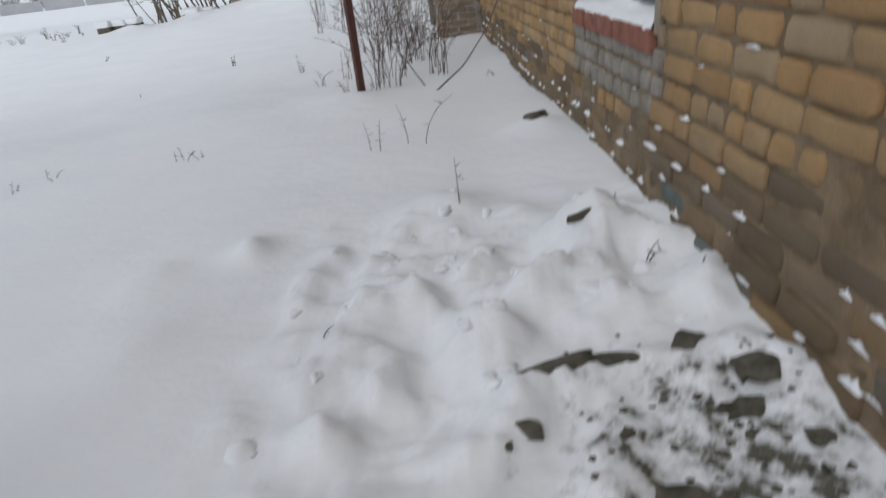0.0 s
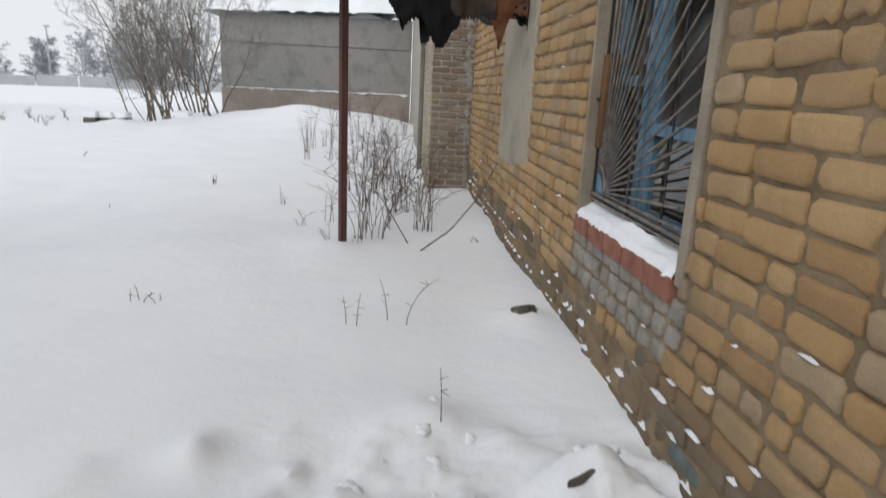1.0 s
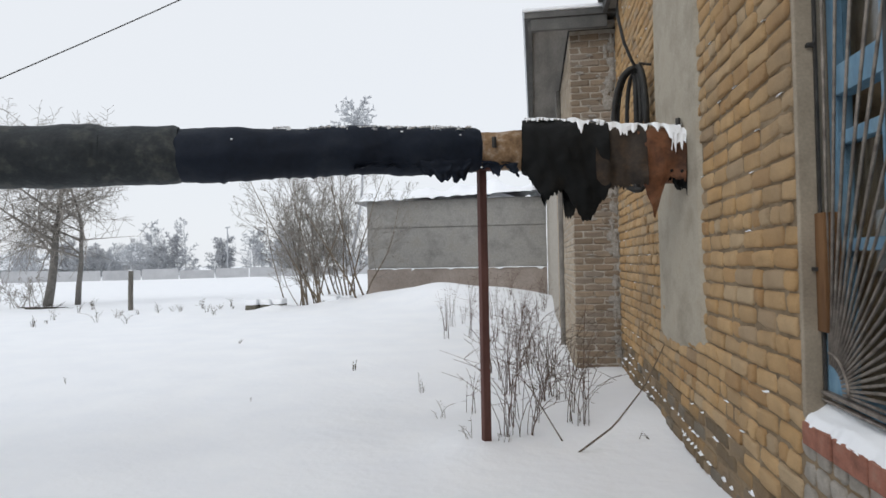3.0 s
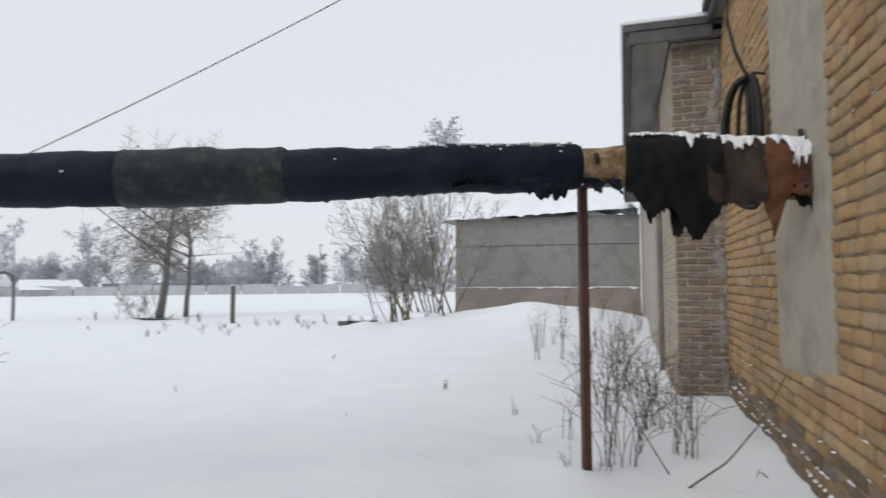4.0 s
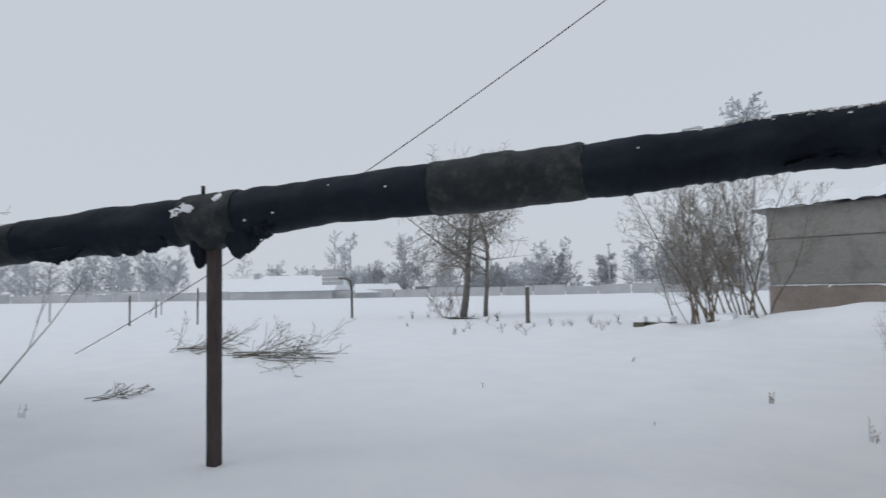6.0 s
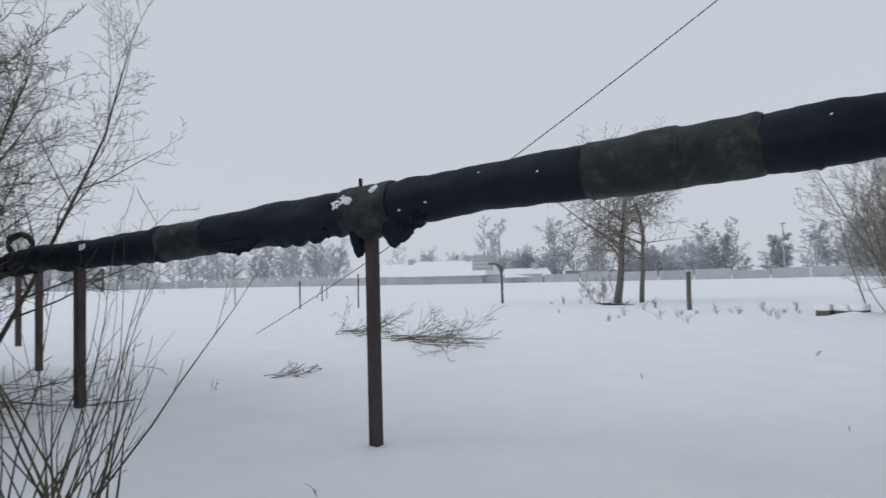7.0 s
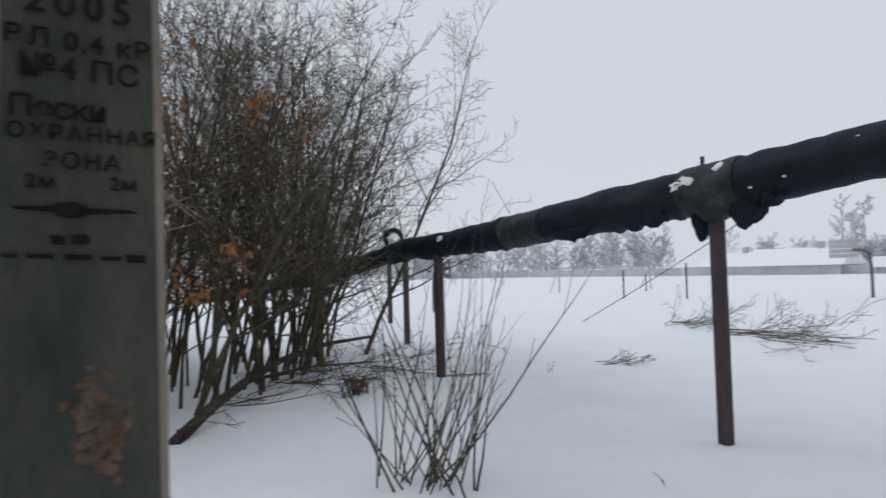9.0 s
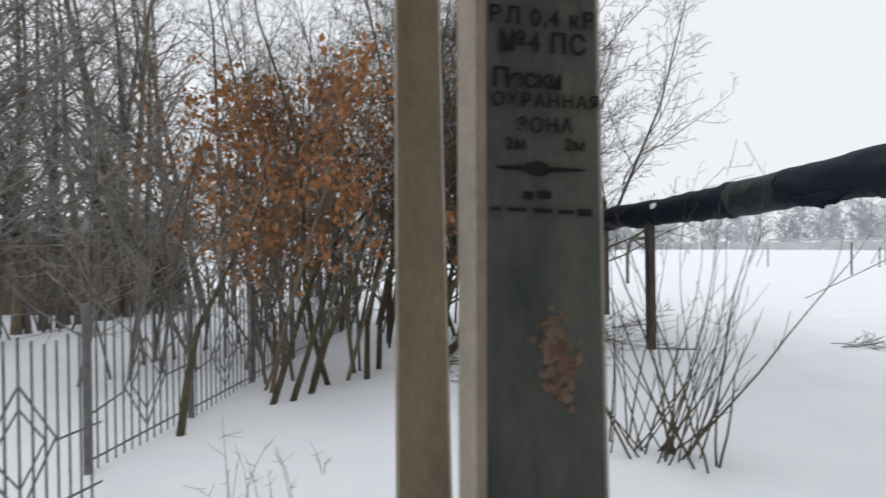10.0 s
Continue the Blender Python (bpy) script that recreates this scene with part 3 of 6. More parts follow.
def drape(owner, s0, s1, mat, hem, out, seed, label, top=112.0):
    """A loose sheet that lies over the pipe's back and hangs down before it; hem(u): how far below the axis it ends."""
    n, m = 110, 40
    verts = []
    for layer in (0.0, 0.009):
        for j in range(m + 1):
            v = j / m
            for i in range(n + 1):
                u = i / n
                s = s0 + (s1 - s0) * u
                p, r = pipe_at(s)
                q = (pipe_at(s + 0.12)[0] - p).normalized()
                side = -q.cross(Vector((0, 0, 1))).normalized()
                r += out - layer
                end = hem(u) * (1 + 0.20 * noise.noise(Vector((u * 4.5, seed, 1)))) + 0.07 * noise.noise(Vector((s * 11, seed, 2))) + 0.05 * abs(noise.noise(Vector((s * 38, seed, 3))))
                arc = radians(top) * r
                run = v * (arc + max(0.05, end))
                fold = 0.030 * noise.noise(Vector((s * 5, run * 4, seed + 5))) + 0.012 * noise.noise(Vector((s * 13, run * 12, seed + 6)))
                if run < arc:
                    th = radians(top) - run / r
                    d = side * math.cos(th) + Vector((0, 0, math.sin(th)))
                    verts.append(p + d * (r + fold * run / arc))
                else:
                    low = run - arc
                    tuck = -0.35 * max(0.0, low - 0.10) ** 1.3 + fold * (1 + 3.0 * low)
                    verts.append(p + side * (r + tuck) + q * 0.10 * low * noise.noise(Vector((u * 3, v * 3, seed + 9))) - Vector((0, 0, low)))
    k = (n + 1) * (m + 1)
    faces = []
    for base, flip in ((0, False), (k, True)):
        for j in range(m):
            for i in range(n):
                f = (base + j * (n + 1) + i, base + j * (n + 1) + i + 1, base + (j + 1) * (n + 1) + i + 1, base + (j + 1) * (n + 1) + i)
                faces.append(f[::-1] if flip else f)
    rim = [i for i in range(n + 1)], [m * (n + 1) + i for i in range(n + 1)], [j * (n + 1) for j in range(m + 1)], [j * (n + 1) + n for j in range(m + 1)]
    for edge in rim:
        for a9, b9 in zip(edge, edge[1:]):
            faces.append((a9, b9, k + b9, k + a9))
    return raw("loose_sheet", verts, faces, mat, owner, label, smooth=True)


def bell(u, c, w):
    return math.exp(-((u - c) / w) ** 2)


sheet_rust = drape(lag_rust, 0.03, 0.36, RUST_WRAP, lambda u: 0.16 + 0.34 * bell(u, 0.62, 0.20), 0.022, 2.6, "torn rusty orange sheet with a hanging tongue")
sheet_brown = drape(lag_rust, 0.30, 0.66, SCORCHED, lambda u: 0.24 + 0.03 * u, 0.028, 6.1, "scorched brown sheet over the lagging")
sheet_black = drape(lag_loose, 0.56, 1.20, CHAR, lambda u: 0.16 + 0.28 * bell(u, 0.28, 0.24) + 0.16 * bell(u, 0.72, 0.16), 0.042, 1.3, "loose charred black sheet hanging in a ragged fold")
flap(lag_loose, 0.80, 0.35, 0.30, 0.70, CHAR, 3.7, "ragged hanging tongue of black felt")
flap(lag_rust, 0.02, 1.0, 0.14, 0.34, CHAR, 8.9, "ragged scrap of black felt by the wall")
flap(lag_wool, 1.24, 0.6, 0.28, 0.24, TAR, 4.4, "ragged scrap of black felt")
flap(lag_black, 1.60, 0.95, 0.40, 0.30, TAR, 7.1, "frayed edge of black felt")
flap(lag_black, 2.0, 0.95, 0.50, 0.15, TAR, 9.4, "frayed edge of black felt")
B_S = float(PS[int(np.argmin(np.abs(PIPE[:, 0] + 5.40)))])


def pouch(s, a, b, c, z, seed):
    """A rounded pocket of felt that sags below the pipe."""
    bm = bmesh.new()
    bmesh.ops.create_uvsphere(bm, u_segments=28, v_segments=20, radius=1)
    p, r = pipe_at(s)
    q = (pipe_at(s + 0.15)[0] - p).normalized()
    side = q.cross(Vector((0, 0, 1))).normalized()
    for v in bm.verts:
        d = v.co.copy()
        n = 1 + 0.22 * noise.noise(d * 1.7 + Vector((seed, 0, 0))) + 0.10 * noise.noise(d * 5 + Vector((seed, 3, 0))) - 0.12 * abs(noise.noise(Vector((d.x * 4, d.y * 4, seed))))
        v.co = p + (q * d.x * a + side * d.y * b + Vector((0, 0, d.z * c))) * n - Vector((0, 0, r + z))
    for f in bm.faces:
        f.smooth = True
    part("felt_pouch", bm, TAR, lag_bulge, "rounded sagging pocket of black felt")


pouch(B_S - 0.26, 0.155, 0.13, 0.20, -0.02, 2.0)
pouch(B_S + 0.17, 0.07, 0.11, 0.22, 0.0, 5.0)
pouch(B_S - 0.50, 0.07, 0.08, 0.08, -0.03, 7.0)
flap(lag_far, 7.25, 0.95, 0.55, 0.28, TAR, 8.3, "frayed edge of black felt")
flap(lag_far, 8.05, 0.95, 0.65, 0.24, TAR, 2.3, "frayed edge of black felt")
flap(lag_mid, 6.15, 0.9, 0.22, 0.24, TAR, 3.9, "frayed edge of black felt")

# snow caught on top of the lagging
def pipe_snow(owner, s0, s1, depth, seed, spread=0.7, lift=0.008):
    verts, faces = [], []
    sel = [i for i in range(len(PS)) if s0 <= PS[i] <= s1]
    n = 9
    for i in sel:
        p = Vector(PIPE[i][:3])
        r = PIPE[i][3] + lift
        q = Vector(PIPE[min(i + 1, len(PIPE) - 1)][:3]) - p
        side = q.normalized().cross(Vector((0, 0, 1))).normalized()
        ragged = 0.6 + 0.6 * noise.noise(Vector((PS[i] * 5, seed, 0))) + 0.4 * noise.noise(Vector((PS[i] * 17, seed, 2)))
        for k in range(n):
            u = (k / (n - 1) - 0.5) * 2
            th = math.pi / 2 + u * spread * max(0.15, ragged)
            d = side * math.cos(th) + Vector((0, 0, 1)) * math.sin(th)
            verts.append(p + d * (r + depth * (1 - u * u) * max(0.0, 0.5 + noise.noise(Vector((PS[i] * 8, u * 2, seed + 5)))) - 0.012 * u * u))
    for a in range(len(sel) - 1):
        for k in range(n - 1):
            faces.append((a * n + k, a * n + k + 1, (a + 1) * n + k + 1, (a + 1) * n + k))
    return raw("snow_crust", verts, faces, SNOW, owner, "thin snow crust on the felt", smooth=True)


def snow_fringe(owner, s0, s1, out, high, reach, cover, seed):
    """Wind-driven snow stuck to the upper near side, its lower edge running out in fingers."""
    verts, faces = [], []
    n, m = int((s1 - s0) / 0.006), 7
    for i in range(n + 1):
        s = s0 + (s1 - s0) * i / n
        p, r = pipe_at(s)
        q = (pipe_at(s + 0.12)[0] - p).normalized()
        side = -q.cross(Vector((0, 0, 1))).normalized()
        finger = cover + 0.55 * noise.noise(Vector((s * 6, seed, 0))) + 0.5 * noise.noise(Vector((s * 24, seed, 2))) + 0.3 * noise.noise(Vector((s * 70, seed, 4)))
        span = reach * min(1.4, max(0.0, finger))
        for k in range(m):
            v = k / (m - 1)
            th = radians(high - span * v + 9 * noise.noise(Vector((s * 9, seed, 7))))
            d = side * math.cos(th) + Vector((0, 0, math.sin(th)))
            thick = 0.020 * (1 - (2 * v - 1) ** 2) * (0.6 + noise.noise(Vector((s * 12, v * 3, seed + 5))))
            verts.append(p + d * (r + out + (thick if span > 0 else -0.03)) + q * 0.03 * v)
    for a9 in range(n):
        for k in range(m - 1):
            faces.append((a9 * m + k, a9 * m + k + 1, (a9 + 1) * m + k + 1, (a9 + 1) * m + k))
    return raw("snow_crust", verts, faces, SNOW, owner, "streaky wind-blown snow stuck to the felt", smooth=True)


snow_fringe(lag_rust, 0.02, 0.62, 0.036, 90, 66, 0.60, 1.0)
snow_fringe(lag_loose, 0.56, 1.16, 0.050, 92, 58, 0.52, 2.0)
snow_fringe(lag_rust, 0.01, 0.11, 0.036, 60, 75, 0.6, 3.0)
snow_fringe(lag_black, 1.62, 3.10, 0.003, 62, 18, 0.02, 4.0)
snow_fringe(lag_black, 1.62, 2.40, 0.008, 52, 20, -0.12, 6.0)
# snow splashed against the side of the felt near the poles
rs = random.Random(8)
for s, u, a in [(B_S + 0.17, 0.35, 0.055), (B_S + 0.26, 0.20, 0.06), (B_S + 0.22, 0.55, 0.035), (B_S - 0.12, 0.75, 0.05), (0.72, 0.25, 0.06), (2.2, 0.7, 0.010), (2.9, -0.2, 0.008), (5.2, 0.1, 0.009), (5.7, 0.5, 0.007), (6.2, -0.35, 0.010), (B_S - 0.42, -0.5, 0.012), (2.6, 0.9, 0.011), (1.9, 0.8, 0.010), (1.75, 0.5, 0.008), (3.4, 0.4, 0.007), (11.0, 0.4, 0.06)]:
    p, r = pipe_at(s)
    q = (pipe_at(s + 0.15)[0] - p).normalized()
    near_side = Vector((-q.y, q.x, 0)).normalized()
    if near_side.y > 0:
        near_side = -near_side
    d = (near_side * math.cos(u) + Vector((0, 0, math.sin(u)))).normalized()
    up = d.cross(q).normalized()
    bm = bmesh.new()
    bmesh.ops.create_icosphere(bm, subdivisions=3, radius=1)
    for v in bm.verts:
        n = 1 + 0.7 * noise.noise(v.co * 1.6 + Vector((s * 7, 0, 0))) + 0.3 * noise.noise(v.co * 4 + Vector((s * 7, 4, 0)))
        v.co = p + d * (r + 0.004) + (q * v.co.x * a + up * v.co.y * a * 0.7 + d * v.co.z * min(0.014, a * 0.5)) * n
    part("snow_fleck", bm, SNOW, pipeline, "fleck of wind-blown snow on the felt")
for k, s in enumerate((6.72, 7.05)):
    pipe_snow(lag_bulge, s, s + 0.13, 0.012, 4.0 + k, 1.0, 0.016)


# ---- window in the brick wall ----
def boxpart(name, lo, hi, mat, parent, bevel=0.004, label=""):
    return part(name, box(lo, hi, bevel), mat, parent, label)


a, b, c, d = WIN
window_1 = thing("window_1", "old blue-painted wooden window behind a steel grille", "window", at=(1.15, (a + b) / 2, c))
window_1["kind"] = "structure"
sill = part("window_sill", box((WX + 0.02, a, c - 0.088), (WX + 0.46, b, c + 0.006)), MORTAR, window_1, "sill of painted red bricks")
for i in range(5):
    w = (b - a) / 5
    bm = box((WX - 0.018 + 0.003 * (i % 2), a + i * w + 0.005, c - 0.094 + 0.002 * (i % 3)), (WX + 0.10, a + (i + 1) * w - 0.005, c + 0.002), 0.007)
    part("brick", bm, RED_BRICK, sill)
# plastered reveals
boxpart("reveal", (WX + 0.001, b - 0.004, c + 0.006), (WX + 0.125, b + 0.03, d), JAMB, window_1, 0.006, "grey plastered reveal")
boxpart("reveal", (WX - 0.004, a - 0.062, c - 0.02), (WX + 0.125, a + 0.003, d), JAMB, window_1, 0.008, "grey plastered reveal")
boxpart("lintel", (WX - 0.002, a - 0.1, d), (WX + 0.3, b + 0.1, d + 0.18), JAMB, window_1, 0.006, "concrete lintel")
# frame
FX0, FX1 = WX + 0.125, WX + 0.185
fr = part("window_frame", box((FX0, b - 0.075, c + 0.05), (FX1, b - 0.004, d), 0.004), BLUE, window_1, "flaking blue wooden frame")
for lo, hi in (((FX0, a, c + 0.05), (FX1, a + 0.06, d)), ((FX0 + 0.002, a + 0.06, c + 0.05), (FX1 - 0.002, b - 0.075, c + 0.13)),
               ((FX0 - 0.012, a + 0.06, 2.13), (FX1, b - 0.075, 2.25)), ((FX0 - 0.008, 3.42, c + 0.13), (FX1, 3.53, 2.13)), ((FX0 - 0.008, 3.42, 2.25), (FX1, 3.53, d)),
               ((FX0 + 0.004, 3.53, 1.93), (FX1 - 0.004, b - 0.075, 1.985)), ((FX0 + 0.004, 3.53, 1.50), (FX1 - 0.004, b - 0.075, 1.55)), ((FX0 - 0.02, a + 0.06, 2.07), (FX1 - 0.02, 3.42, 2.105)),
               ((FX0 + 0.004, a + 0.06, c + 0.13), (FX1 - 0.004, a + 0.11, 2.13)), ((FX0 + 0.004, 3.37, c + 0.13), (FX1 - 0.004, 3.42, 2.13)), ((FX0 + 0.004, a + 0.11, 1.28), (FX1 - 0.004, 3.37, 1.33))):
    part("frame_rail", box(lo, hi, 0.004), BLUE, fr)
boxpart("bare_post", (WX + 0.055, b - 0.085, 1.17), (FX0 - 0.002, b - 0.006, 1.66), BARE_WOOD, window_1, 0.004, "bare brown wooden post")
for lo, hi in (((FX0 + 0.03, a + 0.11, c + 0.13), (FX0 + 0.034, 3.37, 1.28)), ((FX0 + 0.03, a + 0.11, 1.33), (FX0 + 0.034, 3.37, 2.13)), ((FX0 + 0.03, 3.53, c + 0.13), (FX0 + 0.034, b - 0.075, 1.50)),
               ((FX0 + 0.03, 3.53, 1.55), (FX0 + 0.034, b - 0.075, 1.93)), ((FX0 + 0.03, a + 0.06, 2.25), (FX0 + 0.034, 3.42, d)), ((FX0 + 0.03, 3.53, 2.25), (FX0 + 0.034, b - 0.075, d))):
    pane = part("pane", box(lo, hi), GLASS, window_1, "dusty glass pane")
    pane.visible_shadow = False
# added behind the glass: pale board for the panes' reflection, white strip, dark locker
tagged(part("leaning_board", box((WX + 0.62, 2.75, 0.2), (WX + 0.66, 3.75, 1.38), 0.004), HOUSE_PALE), "pale board added behind the glass for its reflection", "board")
tagged(part("cardboard_strip", box((WX + 0.235, 3.56, 1.42), (WX + 0.25, 3.82, 1.66), 0.002), WHITE_PAINT), "white board behind the narrow pane", "board")
tagged(part("steel_locker", box((WX + 1.6, 2.4, 0.2), (WX + 2.1, 3.1, 1.9), 0.01), DARK_ROD), "dark steel locker in the dim room", "locker")

# fan-shaped grille
grille = thing("window_grille", "welded steel window grille with rods fanning from one corner", "grille", at=(WX + 0.07, b - 0.06, c + 0.12))
GX, GY, GZ = WX + 0.07, b - 0.075, c + 0.145
gy0, gz1 = a + 0.02, d - 0.03
for k in range(21):
    th = radians(0.5 + 89.0 * k / 20)
    cy, cz = -math.cos(th), math.sin(th)
    reach = min((GY - gy0) / max(1e-6, -cy), (gz1 - GZ) / max(1e-6, cz))
    r0 = 0.10 + 0.05 * (k % 2)
    wob = 0.004 * math.sin(k * 2.3)
    pts = [(GX + wob * u, GY + cy * (r0 + (reach - r0) * u), GZ + cz * (r0 + (reach - r0) * u)) for u in (0, 0.5, 1)]
    tubes("rod", [(pts, [0.0065] * 3)], ROD, grille, 6)
arc = [(GX - 0.004, GY - 0.15 * math.cos(t), GZ + 0.15 * math.sin(t)) for t in np.linspace(0, math.pi / 2, 12)]
tubes("arc_rod", [(arc, [0.007] * 12)], ROD, grille, 6)
bm = bmesh.new()
pts = [(GX + 0.012, b - 0.012, GZ - 0.02), (GX + 0.012, b - 0.012, GZ + 0.27)] + [(GX + 0.012, GY - 0.10 * math.sin(t) + 0.01, GZ - 0.02 + 0.29 * math.cos(t)) for t in np.linspace(0, math.pi / 2, 10)]
f = bm.faces.new([bm.verts.new(p) for p in pts])
ext = bmesh.ops.extrude_face_region(bm, geom=[f])
bmesh.ops.translate(bm, verts=[v for v in ext["geom"] if isinstance(v, bmesh.types.BMVert)], vec=(0.004, 0, 0))
part("corner_plate", bm, BLUE, grille, "blue sheet-steel corner plate")
for lo, hi, m in (((GX - 0.012, gy0 - 0.015, GZ - 0.055), (GX + 0.012, GY + 0.06, GZ - 0.045), ROD), ((GX - 0.014, gy0 - 0.015, GZ - 0.028), (GX + 0.014, GY + 0.06, GZ - 0.012), ROD),
                  ((GX - 0.004, GY + 0.045, GZ - 0.03), (GX + 0.008, GY + 0.062, gz1), DARK_ROD), ((GX - 0.006, 3.385, GZ - 0.045), (GX + 0.01, 3.41, gz1), DARK_ROD), ((GX + 0.006, 3.02, GZ - 0.045), (GX + 0.014, 3.03, gz1), DARK_ROD)):
    part("flat_bar", box(lo, hi, 0.002), m, grille)
for z in (1.42, 2.36):
    part("anchor_pin", box((WX + 0.04, b - 0.03, z), (WX + 0.075, b + 0.002, z + 0.016), 0.002), DARK_ROD, grille)

# snow lying on the sill
n, m = 60, 14
sv, sf = [], []
for i in range(n + 1):
    for j in range(m + 1):
        y = a + 0.006 + (b - a - 0.012) * i / n
        u = j / m
        edge = WX - 0.012 + 0.018 * noise.noise(Vector((y * 9, 1, 0))) + 0.012 * noise.noise(Vector((y * 31, 4, 0)))
        gap = 0.055 * smooth01((y - 3.02) / 0.05) * smooth01((3.40 - y) / 0.05)
        x = edge + u * (WX + 0.118 - gap - edge)
        h = 0.008 + (0.025 + 0.075 * u) * smooth01(u * 5) * (0.8 + 0.45 * noise.noise(Vector((y * 3.2, u, 2)))) + 0.006 * noise.noise(Vector((y * 22, u * 6, 3)))
        if j == m:
            h *= 0.6
        sv.append((x, y, c + h - (0.012 if j == 0 else 0)))
for i in range(n):
    for j in range(m):
        sf.append((i * (m + 1) + j, (i + 1) * (m + 1) + j, (i + 1) * (m + 1) + j + 1, i * (m + 1) + j + 1))
tagged(raw("sill_snow", sv, sf, SNOW, smooth=True), "fresh snow heaped along the window sill", "snow", kind="stuff")

# ---- bare plaster panel where the pipe enters ----
def plaster_patch():
    y0, y1, z1 = 5.44, 6.86, 4.70
    n, m = 40, 40
    v, f = [], []
    for i in range(n + 1):
        u = i / n
        y = y0 + (y1 - y0) * u
        zb = 0.72 + 0.28 * (1 - u) * 0.4 + 0.09 * noise.noise(Vector((y * 3, 0, 1))) + 0.05 * noise.noise(Vector((y * 11, 0, 2)))
        for j in range(m + 1):
            z = zb + (z1 - zb) * j / m
            yy = y + (0.012 * noise.noise(Vector((z * 4, u * 0.1, 7))) if i in (0, n) else 0)
            x = WX - 0.012 + 0.006 * noise.noise(Vector((y * 2, z * 2, 3)))
            if i in (0, n) or j == 0:
                x = WX + 0.022
            v.append((x, yy, z))
    for i in range(n):
        for j in range(m):
            f.append((i * (m + 1) + j, i * (m + 1) + j + 1, (i + 1) * (m + 1) + j + 1, (i + 1) * (m + 1) + j))
    return raw("plaster_panel", v, f, PLASTER, wall_east, "bare grey-beige plaster panel", smooth=True)


plaster_patch()

# ---- roofs and eaves ----
tagged(part("roof", box((-0.14, 9.22, 4.66), (6.4, 26.2, 4.74), 0.004), SLATE), "dark slate roof edge over the forward wall", "roof", kind="structure")
tagged(part("eave_board", box((-0.06, 9.24, 4.50), (0.92, 9.30, 4.658), 0.004), SLATE), "dark fascia board under the roof edge", "fascia", kind="structure")
tagged(part("soffit", box((0.02, 9.302, 4.552), (1.02, 9.47, 4.60), 0.003), SOFFIT), "pale boarded soffit under the roof edge", "soffit", kind="structure")
tagged(part("eave_board", box((-0.10, 9.30, 4.52), (-0.04, 26.1, 4.658), 0.004), SLATE), "dark fascia board along the eave", "fascia", kind="structure")
tagged(part("soffit", box((-0.04, 9.48, 4.556), (0.43, 26.1, 4.60), 0.003), SOFFIT), "grey boarded soffit along the eave", "soffit", kind="structure")
tagged(part("roof", box((0.80, Y0, 4.79), (6.4, 9.20, 4.88), 0.004), SLATE), "dark slate roof over the brick wall", "roof", kind="structure")
tagged(part("eave_board", box((0.86, Y0, 4.66), (0.92, 9.2, 4.788), 0.004), SLATE), "dark fascia board over the brick wall", "fascia", kind="structure")
tagged(part("soffit", box((0.92, Y0, 4.70), (1.03, 9.2, 4.74), 0.003), SOFFIT), "grey boarded soffit over the brick wall", "soffit", kind="structure")
tagged(part("roof_snow", box((-0.17, 9.2, 4.744), (6.4, 26.2, 4.80), 0.02), SNOW), "thin snow on the slate roof", "snow", kind="structure")

# ---- coil of black cable on the wall ----
coil = thing("cable_coil", "coil of thick black cable hung on the wall above the pipe", "cable", at=(0.97, 7.0, 3.2))


def loop_pts(w, h, cy, cz, n=30):
    """A hanging turn, pear-shaped, that stands off from the wall."""
    out = []
    for t in np.linspace(0, 2 * math.pi, n):
        lat = math.copysign(abs(math.sin(t)) ** 0.75, math.sin(t))
        out.append((0.90 - w * (0.22 * lat if lat < 0 else 0.75 * lat), cy + 0.10 * lat, cz - h * (1 - math.cos(t)) / 2))
    return out


for k, (w, h, r9) in enumerate(((0.28, 1.15, 0.026), (0.22, 1.02, 0.020), (0.10, 1.08, 0.020), (-0.06, 1.1, 0.024))):
    p = loop_pts(w, h, 7.03 + 0.035 * k, 3.27 - 0.015 * k)
    tubes("cable_turn", [(p, [r9] * len(p))], CABLE, coil, 8)
p = [(0.90, 7.03, 3.24), (0.85, 7.02, 3.34), (0.79, 7.02, 3.50), (0.74, 7.05, 3.78), (0.75, 7.05, 4.10), (0.84, 7.05, 4.42), (1.0, 7.05, 4.72)]
tubes("cable_tail", [(p, [0.015] * len(p))], CABLE, coil, 8)
rod("hook", (1.03, 7.03, 3.28), (0.92, 7.03, 3.30), 0.012, DARK_ROD, coil)

# ---- forward wall details ----
tagged(part("downpipe", box((0.36, 12.2, -0.2), (0.44, 12.3, 4.5), 0.02), SOFFIT), "pale square downpipe on the forward wall", "downpipe")
rm = random.Random(15)
bm = bmesh.new()
for k in range(70):
    z = 0.2 + rm.random() * 4.2
    cx = 1.02 - abs(rm.gauss(0, 0.07)) if k < 48 else rm.uniform(PX + 0.05, 0.95)
    w, h9 = rm.uniform(0.02, 0.075), rm.uniform(0.02, 0.11) if k < 48 else rm.uniform(0.006, 0.02)
    rim = []
    for i in range(14):
        th = 2 * math.pi * i / 14
        q = 1 + 0.7 * noise.noise(Vector((math.cos(th) * 2 + k * 3.1, math.sin(th) * 2, 4)))
        rim.append(bm.verts.new((min(1.026, cx + w * q * math.cos(th)), PY - 0.005 - 0.0002 * k, z + h9 * q * math.sin(th))))
    tip = bm.verts.new((min(1.02, cx), PY - 0.014 - 0.0002 * k, z))
    for i in range(14):
        bm.faces.new((rim[i], rim[(i + 1) % 14], tip))
part("mortar_smear", bm, SMEAR, wall_forward, "pale smeared mortar along the corner", kind="stuff")

